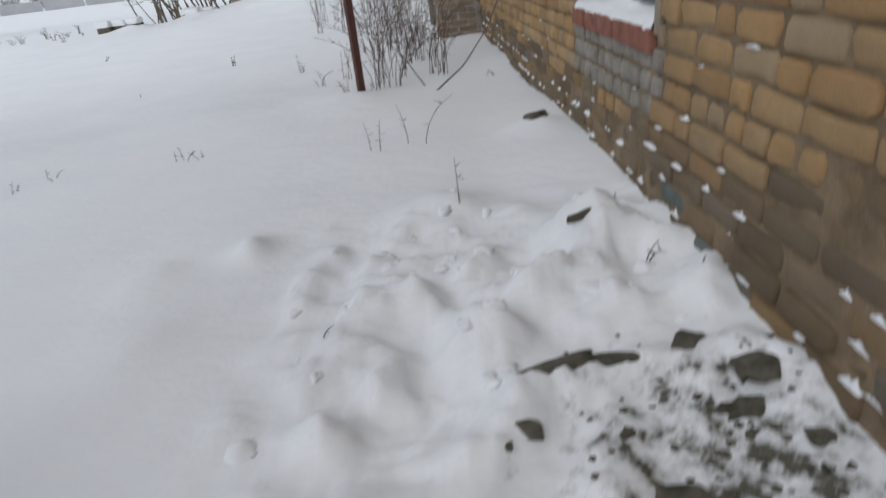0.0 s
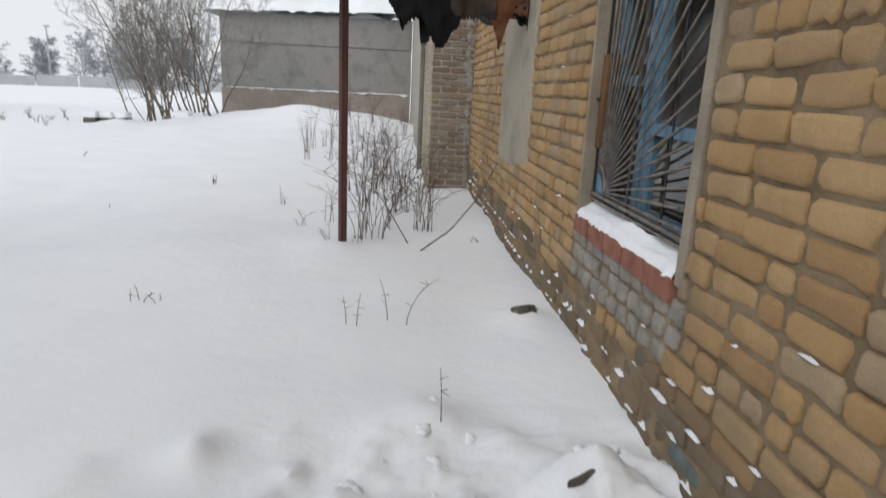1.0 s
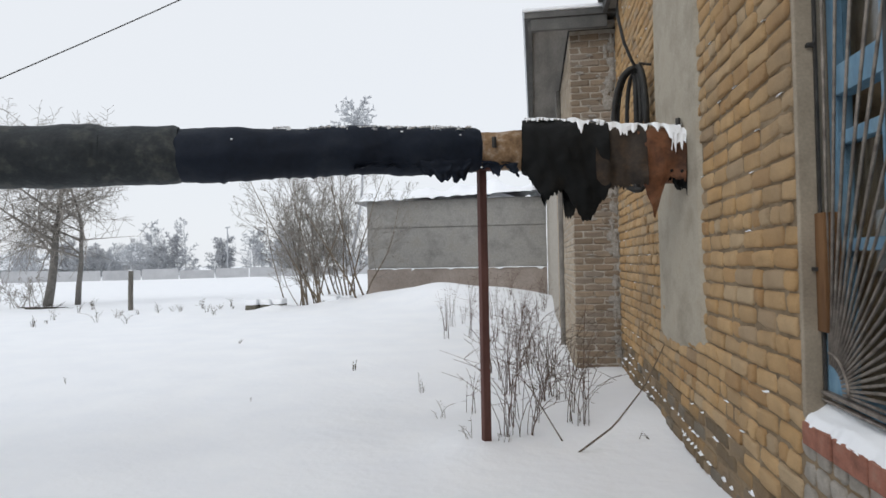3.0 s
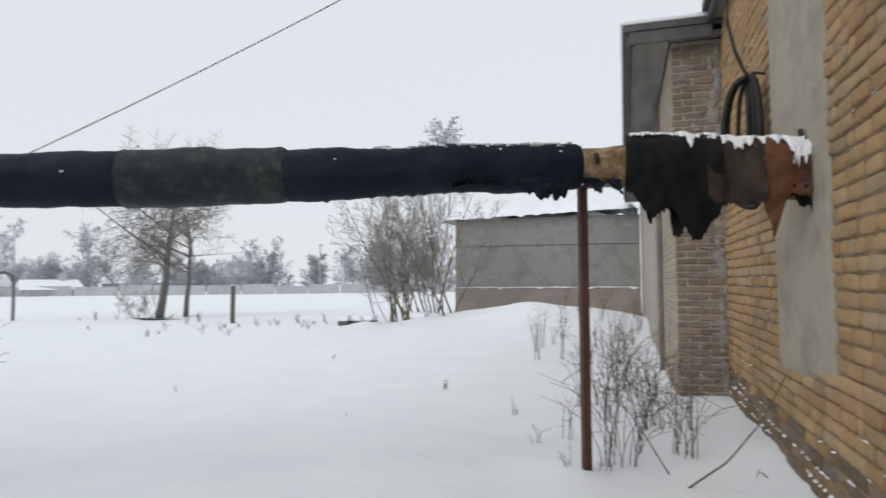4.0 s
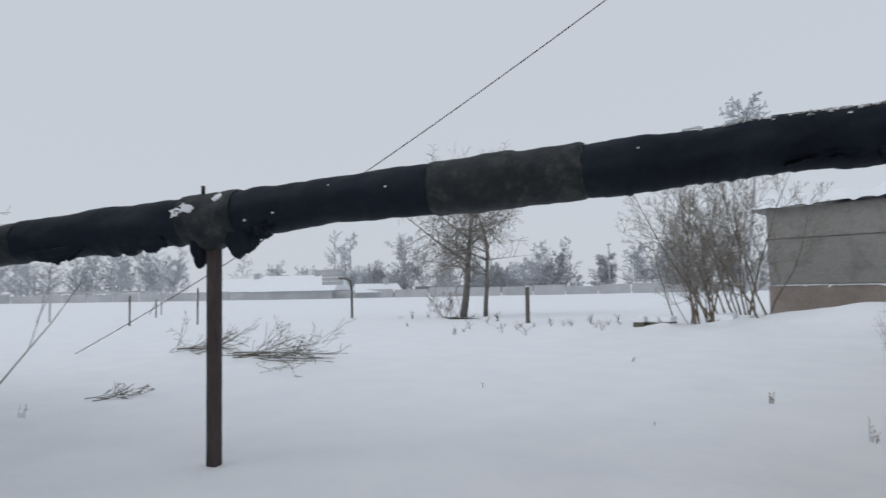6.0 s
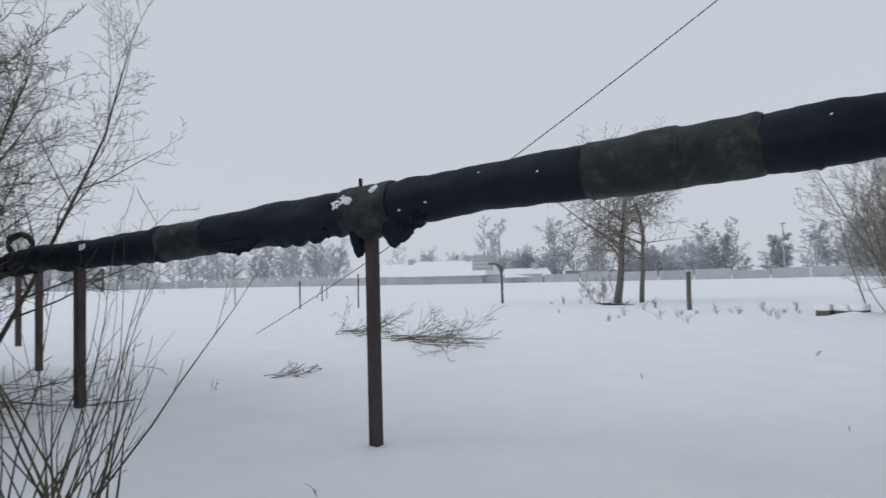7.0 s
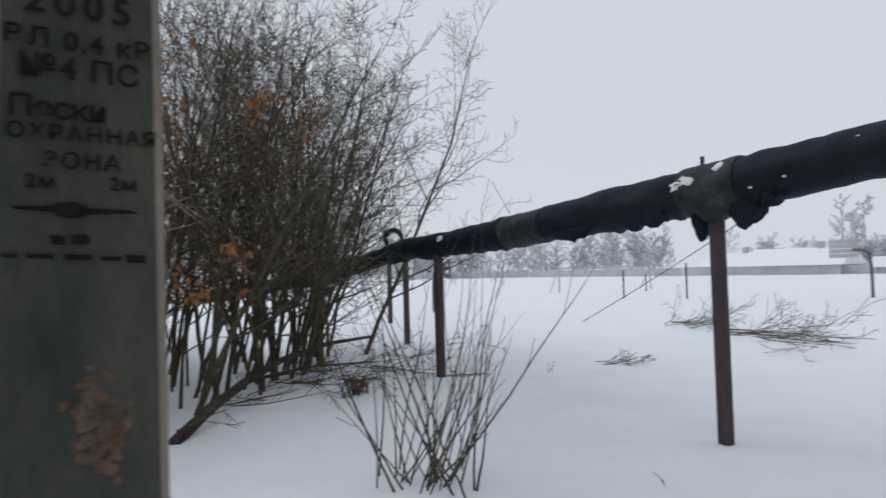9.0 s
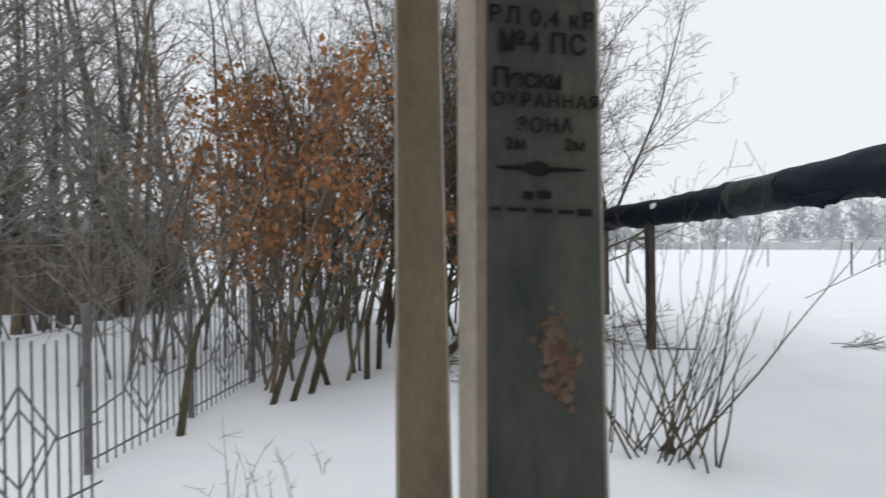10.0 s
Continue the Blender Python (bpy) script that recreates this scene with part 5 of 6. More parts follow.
# ---- concrete power-line posts ----
def concrete_post(name, x, y, angle, height, mat, label, lettered):
    """Tapered post with splayed sides; its face looks along angle."""
    n = Vector((math.cos(radians(angle)), math.sin(radians(angle)), 0))
    right = Vector((-n.y, n.x, 0))
    base = ground_z(x, y) - 0.4
    post = thing(name, label, "post", "concrete power-line posts", (x, y, base))
    rings = []
    for z in np.linspace(base, height, 26):
        w = 0.210 - 0.0216 * (z - 1.48) if z < 3 else 0.177 - 0.008 * (z - 3)
        rings.append((z, w))
    c0 = Vector((x, y, 0))

    def ring(z, w):
        j = 0.0025 * noise.noise(Vector((z * 5, x, 1)))
        e = 0.012
        pts = [right * (-w / 2 + e), right * (-w / 2) - n * e, right * (-w / 2 - 0.004) - n * 0.098, right * (w / 2 + 0.004) - n * 0.098, right * (w / 2) - n * e, right * (w / 2 - e)]
        return [c0 + p + n * j + Vector((0, 0, z)) for p in pts]

    loops = [ring(z, w) for z, w in rings]
    v = [p for lp in loops for p in lp]
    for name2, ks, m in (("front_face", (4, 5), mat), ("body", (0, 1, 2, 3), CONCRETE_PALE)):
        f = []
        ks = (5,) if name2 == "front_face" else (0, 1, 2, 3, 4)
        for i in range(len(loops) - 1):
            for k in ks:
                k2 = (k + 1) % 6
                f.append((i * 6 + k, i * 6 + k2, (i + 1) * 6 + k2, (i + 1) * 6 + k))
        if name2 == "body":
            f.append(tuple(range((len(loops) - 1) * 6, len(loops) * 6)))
        raw(name2, v, f, m, post, "darker mottled face" if name2 == "front_face" else "pale concrete sides and back")
    if not lettered:
        return post
    turn = Matrix((( right.x, 0, n.x, 0), (right.y, 0, n.y, 0), (0, 1, 0, 0), (0, 0, 0, 1)))

    RISE = 0.099

    def place(u, z, lift=0.0035):
        return Matrix.Translation(c0 + right * u + n * lift + Vector((0, 0, z + RISE))) @ turn

    def glyphs(text, size, gap):
        cu = bpy.data.curves.new("stencil", "FONT")
        cu.body, cu.size, cu.align_y = text, size, "CENTER"
        cu.extrude, cu.space_character = 0.0006, gap
        cu.offset = size * 0.012
        tmp = new("stencil_source", cu)
        bpy.context.view_layer.update()
        me = bpy.data.meshes.new_from_object(tmp.evaluated_get(bpy.context.evaluated_depsgraph_get()))
        bpy.data.objects.remove(tmp)
        bpy.data.curves.remove(cu)
        return me

    def far_edge(me):
        return max(q.co.x for q in me.vertices)

    def line(text, size, u, z, gap=1.0):
        total = far_edge(glyphs(text, size, gap))
        for i, ch in enumerate(text):
            if ch == " ":
                continue
            me = glyphs(ch, size, gap)
            shift = far_edge(glyphs(text[:i + 1], size, gap)) - far_edge(me) - total / 2
            me.transform(place(u + shift, z))
            me.materials.clear()
            me.materials.append(STENCIL)
            ob = new("stencil_letter", me)
            under(ob, post)
            tagged(ob, "black stencilled character")

    line("2005", 0.052, -0.002, 1.755, 1.3)
    line("ВЛ 0,4 кВ", 0.036, 0.0, 1.704, 1.12)
    line("№4 ПС", 0.042, 0.0, 1.666, 1.05)
    line("Пески", 0.040, -0.026, 1.611, 0.92)
    line("ОХРАННАЯ", 0.0285, 0.004, 1.579, 1.18)
    line("ЗОНА", 0.031, 0.002, 1.542, 1.12)
    line("2м", 0.026, -0.046, 1.514, 1.1)
    line("2м", 0.026, 0.050, 1.514, 1.1)

    def mark(poly, name3="stencil_mark"):
        bm = bmesh.new()
        f = bm.faces.new([bm.verts.new((a5, b5, 0)) for a5, b5 in poly])
        e = bmesh.ops.extrude_face_region(bm, geom=[f])
        bmesh.ops.translate(bm, verts=[q for q in e["geom"] if isinstance(q, bmesh.types.BMVert)], vec=(0, 0, 0.0008))
        bmesh.ops.transform(bm, matrix=place(0, 0, 0.003), verts=bm.verts)
        part(name3, bm, STENCIL, post)

    zc = 1.478
    mark([(-0.078, zc + 0.003), (-0.030, zc + 0.005), (-0.030, zc - 0.004), (-0.072, zc - 0.001)])
    mark([(0.006, zc + 0.003), (0.060, zc + 0.001), (0.070, zc - 0.003), (0.006, zc - 0.006)])
    mark([(-0.030, zc + 0.008), (-0.008, zc + 0.011), (0.006, zc + 0.006), (0.006, zc - 0.009), (-0.012, zc - 0.012), (-0.030, zc - 0.007)])
    for u0, u1, z0, h in ((-0.035, -0.018, 1.438, 0.012), (-0.012, 0.010, 1.439, 0.012), (-0.088, -0.070, 1.418, 0.005), (-0.062, -0.030, 1.417, 0.006), (-0.020, 0.012, 1.415, 0.007), (0.022, 0.048, 1.413, 0.006), (0.052, 0.078, 1.412, 0.011)):
        mark([(u0, z0 + h / 2), (u1, z0 + h / 2 - 0.001), (u1, z0 - h / 2 - 0.001), (u0 + 0.002, z0 - h / 2)])
    # spalled patch low on the face
    rs = random.Random(2)
    bm = bmesh.new()
    for k in range(95):
        t5 = rs.uniform(0, 1)
        u = 0.008 + 0.022 * t5 + rs.gauss(0, 0.014)
        z = 1.24 - 0.10 * t5 + rs.gauss(0, 0.015)
        s = rs.uniform(0.004, 0.010)
        c = bmesh.ops.create_icosphere(bm, subdivisions=1, radius=s)["verts"]
        m = place(u, z, 0.0) @ Matrix.Rotation(rs.uniform(0, 6), 4, "Z") @ Matrix.Diagonal((1, rs.uniform(0.6, 1.3), 0.35, 1))
        bmesh.ops.transform(bm, matrix=m, verts=c)
    part("spalled_patch", bm, SPALL, post, "pinkish patch of exposed aggregate", kind="stuff")
    return post


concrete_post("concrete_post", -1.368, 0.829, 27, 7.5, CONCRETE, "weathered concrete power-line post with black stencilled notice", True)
concrete_post("concrete_post", -2.87, 0.233, 16, 7.5, CONCRETE_BROWN, "brownish concrete strut post beside the lettered one", False)

# ---- steel railing along the wood ----
FA, FD = Vector((-4.17, -2.52, 0)), Vector((-1.5, -0.22, 0)).normalized()
PITCH = 1.53
for k in range(-3, 6):
    p0, p1 = FA + FD * PITCH * k, FA + FD * PITCH * (k + 1)
    g0, g1 = ground_z(p0.x, p0.y), ground_z(p1.x, p1.y)
    fence = thing("steel_railing", "grey welded steel railing panel with diamond ornaments", "railing", "railing along the wood", (p0.x, p0.y, g0))

    def at_f(u, z):
        return p0.lerp(p1, u) + Vector((0, 0, g0 + (g1 - g0) * u + z))
    rod("post", at_f(0, -0.3), at_f(0, 1.24), 0.032, FENCE, fence, 8)
    nb = 13
    for i in range(1, nb + 1):
        u = i / (nb + 1)
        h = 1.16 + 0.03 * math.sin(k + i * 1.3)
        rod("bar", at_f(u, -0.15), at_f(u, h), 0.0085, FENCE, fence, 5)
    rod("rail", at_f(0, 0.42), at_f(0.30, 0.50), 0.008, FENCE, fence, 5)
    rod("rail", at_f(0.70, 0.50), at_f(1, 0.52), 0.008, FENCE, fence, 5)
    rod("rail", at_f(0, 0.09), at_f(1, 0.09), 0.009, FENCE, fence, 5)
    for cu in (0.5,):
        dm = [(cu - 0.2, 0.52), (cu, 0.90), (cu + 0.2, 0.52), (cu, 0.14), (cu - 0.2, 0.52)]
        for (u0, z0), (u1, z1) in zip(dm, dm[1:]):
            rod("diamond_rod", at_f(u0, z0), at_f(u1, z1), 0.008, FENCE, fence, 5)
    dm = [(0.36, 0.52), (0.5, 0.76), (0.64, 0.52), (0.5, 0.28), (0.36, 0.52)]
    for (u0, z0), (u1, z1) in zip(dm, dm[1:]):
        rod("diamond_rod", at_f(u0, z0), at_f(u1, z1), 0.007, FENCE, fence, 5)
# low shed beyond the railing
shed = thing("low_shed", "low brown shed with a snowy grey roof behind the railing", "shed", at=(-14, -13, 0))
part("wall", box((-16.5, -20.0, -0.5), (-13.4, -10.6, 1.62), 0.01), SHED, shed)
part("roof", box((-16.8, -20.3, 1.62), (-13.1, -10.3, 1.80), 0.02), SLATE, shed)
part("fascia", box((-13.085, -20.25, 1.56), (-13.045, -10.35, 1.65), 0.004), RED_BRICK, shed, "faded red fascia board")
part("roof_snow", box((-16.8, -20.3, 1.804), (-13.08, -10.32, 2.22), 0.10, 5, 0.07), HOUSE_PALE, shed, "grey old snow on the roof")

# ---- things out on the field ----
pst = thing("wooden_post", "grey weathered wooden fence post in the snow", "post", at=(-13.27, 19.74, 0))
tubes("shaft", [([(-13.27, 19.74, -0.3), (-13.27, 19.74, 0.5), (-13.25, 19.74, 1.26)], [0.085, 0.082, 0.078])], GREY_WOOD, pst, 10, smooth=False)
part("cap_snow", box((-13.32, 19.69, 1.262), (-13.2, 19.80, 1.30), 0.015), SNOW, pst)
for k, (x, y, h) in enumerate([(-27.2, 11.2, 1.25), (-24.9, 13.0, 1.45), (-34.5, 15.2, 1.0)]):
    p = thing("thin_post", "thin dark steel post standing in the snow field", "post", "thin posts on the field", (x, y, 0))
    rod("shaft", (x, y, -0.3), (x + 0.02, y, h), 0.035, DARK_ROD, p, 6)


def hoop_stand(x, y, reach, top, board, label):
    """Basketball stand: bent pole, arm and backboard that looks along reach."""
    t = thing("basketball_stand", label, "basketball stand", at=(x, y, 0))
    r = Vector(reach).normalized()
    s = Vector((-r.y, r.x, 0))
    b0 = Vector((x, y, ground_z(x, y) - 0.3))
    p = [b0, b0 + Vector((0, 0, top * 0.8)), b0 + Vector((0, 0, top + 0.2)) + r * 0.05, b0 + Vector((0, 0, top + 0.33)) + r * 0.25, b0 + Vector((0, 0, top + 0.36)) + r * 0.6]
    tubes("pole", [(p, [0.055] * 5)], GREY_WOOD, t, 8)
    c = p[-1] + r * 0.05
    if board:
        w, h = 0.50, 0.36
        c += r * 0.15
        back = rod("backboard", c + r * w - s * 0.03, c - r * w * 0.4 - s * 0.03, 0.03, GREY_WOOD, t, 6, "weathered slatted backboard")
        for i in range(4):
            lo, hi = -h + i * h / 2 + 0.008, -h + (i + 1) * h / 2 - 0.008
            bm = bmesh.new()
            for q in add_box(bm, (-w, -0.015, lo), (w, 0.015, hi)):
                v = q.co.copy()
                q.co = c + r * (v.x + 0.1) + s * v.y + Vector((0, 0, v.z + 0.05))
            part("slat", bm, HOUSE_WALL, back)
    else:
        for a6, b6 in (((0, 0, 0.3), (0, 0, -0.35)), ((0, 0, -0.35), (-0.5, 0, 0.0)), ((0, 0, 0.3), (-0.35, 0, 0.0))):
            rod("brace", c + r * a6[0] + Vector((0, 0, a6[2])), c + r * b6[0] + Vector((0, 0, b6[2])), 0.035, GREY_WOOD, t, 6)


hoop_stand(-22.48, 19.07, (-0.81, -0.585, 0), 1.78, True, "old basketball stand with a slatted backboard on the field")
hoop_stand(-21.7, 2.45, (0.55, 0.84, 0), 1.45, False, "bent basketball stand without its backboard")
for k, (x, y, dx, dy, h) in enumerate([(-35.3, 10.4, -2.4, 6.4, 1.45), (-80.5, 8.2, 2.0, 5.0, 1.5)]):
    g = thing("football_goal", "white football goal frame out on the snow field", "goal", "football goals", (x, y, 0))
    r = 0.05 if k == 0 else 0.07
    for q in (0, 1):
        rod("goalpost", (x + dx * q, y + dy * q, -0.3), (x + dx * q, y + dy * q, h), r, WHITE_PAINT, g, 6)
        rod("back_stay", (x + dx * q, y + dy * q, h), (x + dx * q - 1.0, y + dy * q - 0.4, -0.2), r * 0.6, WHITE_PAINT, g, 5)
    rod("crossbar", (x, y, h), (x + dx, y + dy, h), r, WHITE_PAINT, g, 6)
# guy wire down to its anchor in the snow
wire = thing("guy_wire", "taut thin guy wire running down to the snow", "wire", at=(-16.238, 6.068, 0))
A0 = Vector((-16.238, 6.068, 0.0))


def wire_at(u):
    return A0 + Vector((1.553 * u, 0.586 * u, 0.93 * u - 0.0175 * u * (14 - u)))


tubes("cable", [([wire_at(u) for u in np.linspace(-0.05, 14, 24)], [0.009] * 24)], DARK_ROD, wire, 6)
for u in (2.9, 3.05):
    rod("clamp", wire_at(u), wire_at(u + 0.14), 0.018, DARK_ROD, wire, 6)
# kerb stones half buried by the shrub
for k, (x, y, s) in enumerate([(-9.05, 19.9, 0.26), (-8.65, 20.05, 0.24), (-8.25, 20.15, 0.26), (-6.75, 21.0, 0.34), (-6.35, 21.3, 0.26)]):
    t = thing("rubble_block", "snow-capped concrete block at the edge of the field", "block", "snow-capped blocks", (x, y, 0))
    part("block", box((x - s, y - s * 0.7, -0.2), (x + s * 0.4, y + s * 0.7, 0.10 + s * 0.5), 0.03, 2, 0.03, k), STONE, t)
    part("snow_cap", box((x - s - 0.03, y - s * 0.75, 0.09 + s * 0.5), (x + s * 0.45, y + s * 0.75, 0.22 + s * 0.7), 0.06, 2, 0.04, k), SNOW, t)
# half-buried bits of masonry beside the wall
rr = random.Random(9)
for k, (x, y, sx, sy, sz, rz) in enumerate([(0.70, 2.38, 0.11, 0.010, 0.018, 35), (0.40, 1.60, 0.10, 0.03, 0.03, 15), (0.56, 1.61, 0.09, 0.03, 0.03, -8), (0.80, 1.62, 0.07, 0.05, 0.02, 40), (0.92, 1.50, 0.09, 0.055, 0.010, 70), (0.86, 1.38, 0.09, 0.03, 0.015, 10),
                                            (0.60, 1.14, 0.10, 0.05, 0.02, -20), (0.82, 4.12, 0.07, 0.05, 0.05, 20), (0.27, 1.40, 0.05, 0.02, 0.015, -40), (0.22, 1.34, 0.012, 0.012, 0.01, 0), (0.95, 1.25, 0.03, 0.03, 0.015, 0), (0.52, 1.35, 0.02, 0.02, 0.01, 0)]):
    bm = box((-sx, -sy, -sz), (sx, sy, sz), sz * 0.5, 4, sz * 0.4, k * 3.1)
    for v in bm.verts:
        v.co.x *= 1 + 0.5 * noise.noise(Vector((v.co.y * 40, k, 0)))
        v.co.y *= 1 + 0.8 * noise.noise(Vector((v.co.x * 25, k, 5)))
    m = Matrix.Translation((x, y, ground_z(x, y) - sz * 0.45)) @ Matrix.Rotation(radians(rz), 4, "Z") @ Matrix.Rotation(rr.uniform(-0.3, 0.3), 4, "X")
    bmesh.ops.transform(bm, matrix=m, verts=bm.verts)
    tagged(part("masonry_fragment", bm, STONE), "broken grey masonry fragment half buried in snow", "rubble", "rubble beside the wall")

# gravel and crumbs of earth
rg = random.Random(23)
cv, cf = [], []
for k in range(120):
    x, y = rg.gauss(0.80, 0.22), rg.gauss(1.22, 0.22)
    if x > 1.0 or x < 0.2:
        continue
    sz = rg.uniform(0.004, 0.013) * (1.5 if rg.random() < 0.15 else 1)
    bm = bmesh.new()
    bmesh.ops.create_icosphere(bm, subdivisions=1, radius=sz)
    n0 = len(cv)
    for q in bm.verts:
        q.co *= 1 + 0.8 * noise.noise(q.co / sz + Vector((k * 2.3, 0, 0)))
        cv.append(Vector((x + q.co.x * 1.3, y + q.co.y, ground_z(x, y) + 0.002 + q.co.z * 0.6)))
    bm.verts.index_update()
    cf += [tuple(n0 + q.index for q in fc.verts) for fc in bm.faces]
    bm.free()
tagged(raw("gravel", cv, cf, STONE), "dark gravel and crumbs of earth on the trampled snow", "gravel", kind="stuff")

# clods of churned snow
rc = random.Random(14)
cv, cf = [], []
for k in range(34):
    x, y = rc.gauss(0.18, 0.42), rc.gauss(2.05, 0.45)
    if x > 0.95 or y < 1.2:
        continue
    s = rc.uniform(0.012, 0.055) * (1.2 if rc.random() < 0.2 else 0.8)
    bm = bmesh.new()
    bmesh.ops.create_icosphere(bm, subdivisions=3, radius=s)
    for q in bm.verts:
        q.co *= 1 + 0.9 * noise.noise(q.co / s * 0.9 + Vector((k * 3.7, 0, 0))) + 0.35 * noise.noise(q.co / s * 2.6 + Vector((k * 3.7, 5, 0)))
        q.co.z *= 0.5
    n0 = len(cv)
    g = Vector((x, y, ground_z(x, y) - s * 0.30))
    cv += [q.co + g for q in bm.verts]
    bm.verts.index_update()
    cf += [tuple(n0 + q.index for q in fc.verts) for fc in bm.faces]
    bm.free()
tagged(raw("snow_clods", cv, cf, SNOW, smooth=True), "loose clods of churned snow beside the wall", "snow", kind="stuff")

# bring the things of the open ground to true size and place
TRUE = 1.075
for e in WEST:
    x, y, z = e.location
    nx2, ny2 = TRUE * x + 0.01, TRUE * y - 0.209
    lift = ground_z(nx2, ny2) - TRUE * ground_z(x, y)
    e.location = (nx2, ny2, TRUE * z + lift)
    e.scale = (TRUE, TRUE, TRUE)

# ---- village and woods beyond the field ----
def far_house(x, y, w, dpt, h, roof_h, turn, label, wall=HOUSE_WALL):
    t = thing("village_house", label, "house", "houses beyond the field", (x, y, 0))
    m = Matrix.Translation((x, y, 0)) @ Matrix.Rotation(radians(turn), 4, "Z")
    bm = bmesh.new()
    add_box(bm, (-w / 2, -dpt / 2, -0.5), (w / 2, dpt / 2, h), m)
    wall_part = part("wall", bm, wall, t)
    bm = bmesh.new()
    e = 0.5
    v = [bm.verts.new(m @ Vector(p)) for p in ((-w / 2 - e, -dpt / 2 - e, h - 0.1), (w / 2 + e, -dpt / 2 - e, h - 0.1), (w / 2 + e, dpt / 2 + e, h - 0.1), (-w / 2 - e, dpt / 2 + e, h - 0.1), (-w / 2 - e * 0.5, 0, h + roof_h), (w / 2 + e * 0.5, 0, h + roof_h))]
    for f in ((0, 1, 5, 4), (2, 3, 4, 5), (0, 4, 3), (1, 2, 5), (3, 2, 1, 0)):
        bm.faces.new([v[i] for i in f])
    roof_part = part("roof", bm, SNOW, t, "snow-covered roof")
    bm = bmesh.new()
    add_box(bm, (w * 0.18, -0.35, h + roof_h * 0.6), (w * 0.18 + 0.7, 0.35, h + roof_h + 0.7), m)
    part("chimney", bm, HOUSE_WALL, roof_part)
    for k in range(max(2, int(w / 4))):
        u = -w / 2 + w * (k + 0.5) / max(2, int(w / 4))
        bm = bmesh.new()
        add_box(bm, (u - 0.45, -dpt / 2 - 0.04, h * 0.35), (u + 0.45, -dpt / 2 - 0.005, h * 0.8), m)
        part("window", bm, HOUSE_WALL, wall_part)


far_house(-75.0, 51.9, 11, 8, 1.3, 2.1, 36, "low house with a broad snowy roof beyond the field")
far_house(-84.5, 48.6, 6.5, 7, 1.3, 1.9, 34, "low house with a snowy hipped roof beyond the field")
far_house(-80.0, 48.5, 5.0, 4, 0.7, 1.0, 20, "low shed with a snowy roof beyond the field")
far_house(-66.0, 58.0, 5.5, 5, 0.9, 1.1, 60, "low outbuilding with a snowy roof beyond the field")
far_house(-67.0, 95.5, 5.5, 7, 2.6, 3.2, 126, "gabled house with a snowy roof among hazy trees", HOUSE_PALE)
far_house(-72.5, 90.0, 5.0, 6, 1.6, 2.4, 126, "small gabled house with a snowy roof among hazy trees", HOUSE_PALE)
far_house(-82.0, 88.0, 9, 7, 1.6, 2.4, 40, "low house with a snowy roof among hazy trees", HOUSE_PALE)
# board fence along the edge of the field
fl = thing("board_fence", "long grey-brown board fence along the edge of the field", "fence", at=(-60, 60, 0))
fpts = [Vector(p) for p in ((-122, 0, 0), (-108, 24, 0), (-88, 38, 0), (-66, 55, 0), (-50, 66, 0), (-33, 78, 0), (-12, 92, 0))]
for p0, p1 in zip(fpts, fpts[1:]):
    n5 = max(2, int((p1 - p0).length / 4))
    for i in range(n5):
        a7, b7 = p0.lerp(p1, i / n5), p0.lerp(p1, (i + 0.96) / n5)
        dirv = (b7 - a7)
        side = Vector((-dirv.y, dirv.x, 0)).normalized() * 0.06
        h7 = 1.15 + 0.12 * math.sin(i * 2.1 + p0.x)
        g7 = ground_z(a7.x, a7.y)
        q = [a7 - side, b7 - side, b7 + side, a7 + side]
        vv = [Vector((p.x, p.y, g7 - 0.4)) for p in q] + [Vector((p.x, p.y, g7 + h7)) for p in q]
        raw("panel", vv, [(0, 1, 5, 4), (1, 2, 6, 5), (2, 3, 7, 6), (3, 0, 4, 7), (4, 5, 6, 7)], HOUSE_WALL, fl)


def far_tree(x, y, h, seed, mat, wide=0.4, kids=(22, 10, 4), r=0.036, start=0.16, name="hazy_tree"):
    rt = random.Random(seed)
    o = [[] for _ in range(4)]
    grow(rt, (x, y, -0.3), (0, 0, 1), h, h * 0.014, 0, o, kids=kids, ratio=wide, rise=0.12, wiggle=0.06, spread=0.8, start=start, segs=(6, 4, 2, 1))
    # trunk and crown greys carry the distance haze
    t = thing(name, "hazy pale grey tree beyond the snow field", "tree", "frosted trees beyond the field", (x, y, 0))
    tubes("trunk", o[0], HAZE_GREY, t, 5)
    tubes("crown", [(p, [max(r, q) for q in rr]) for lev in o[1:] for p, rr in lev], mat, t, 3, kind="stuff")


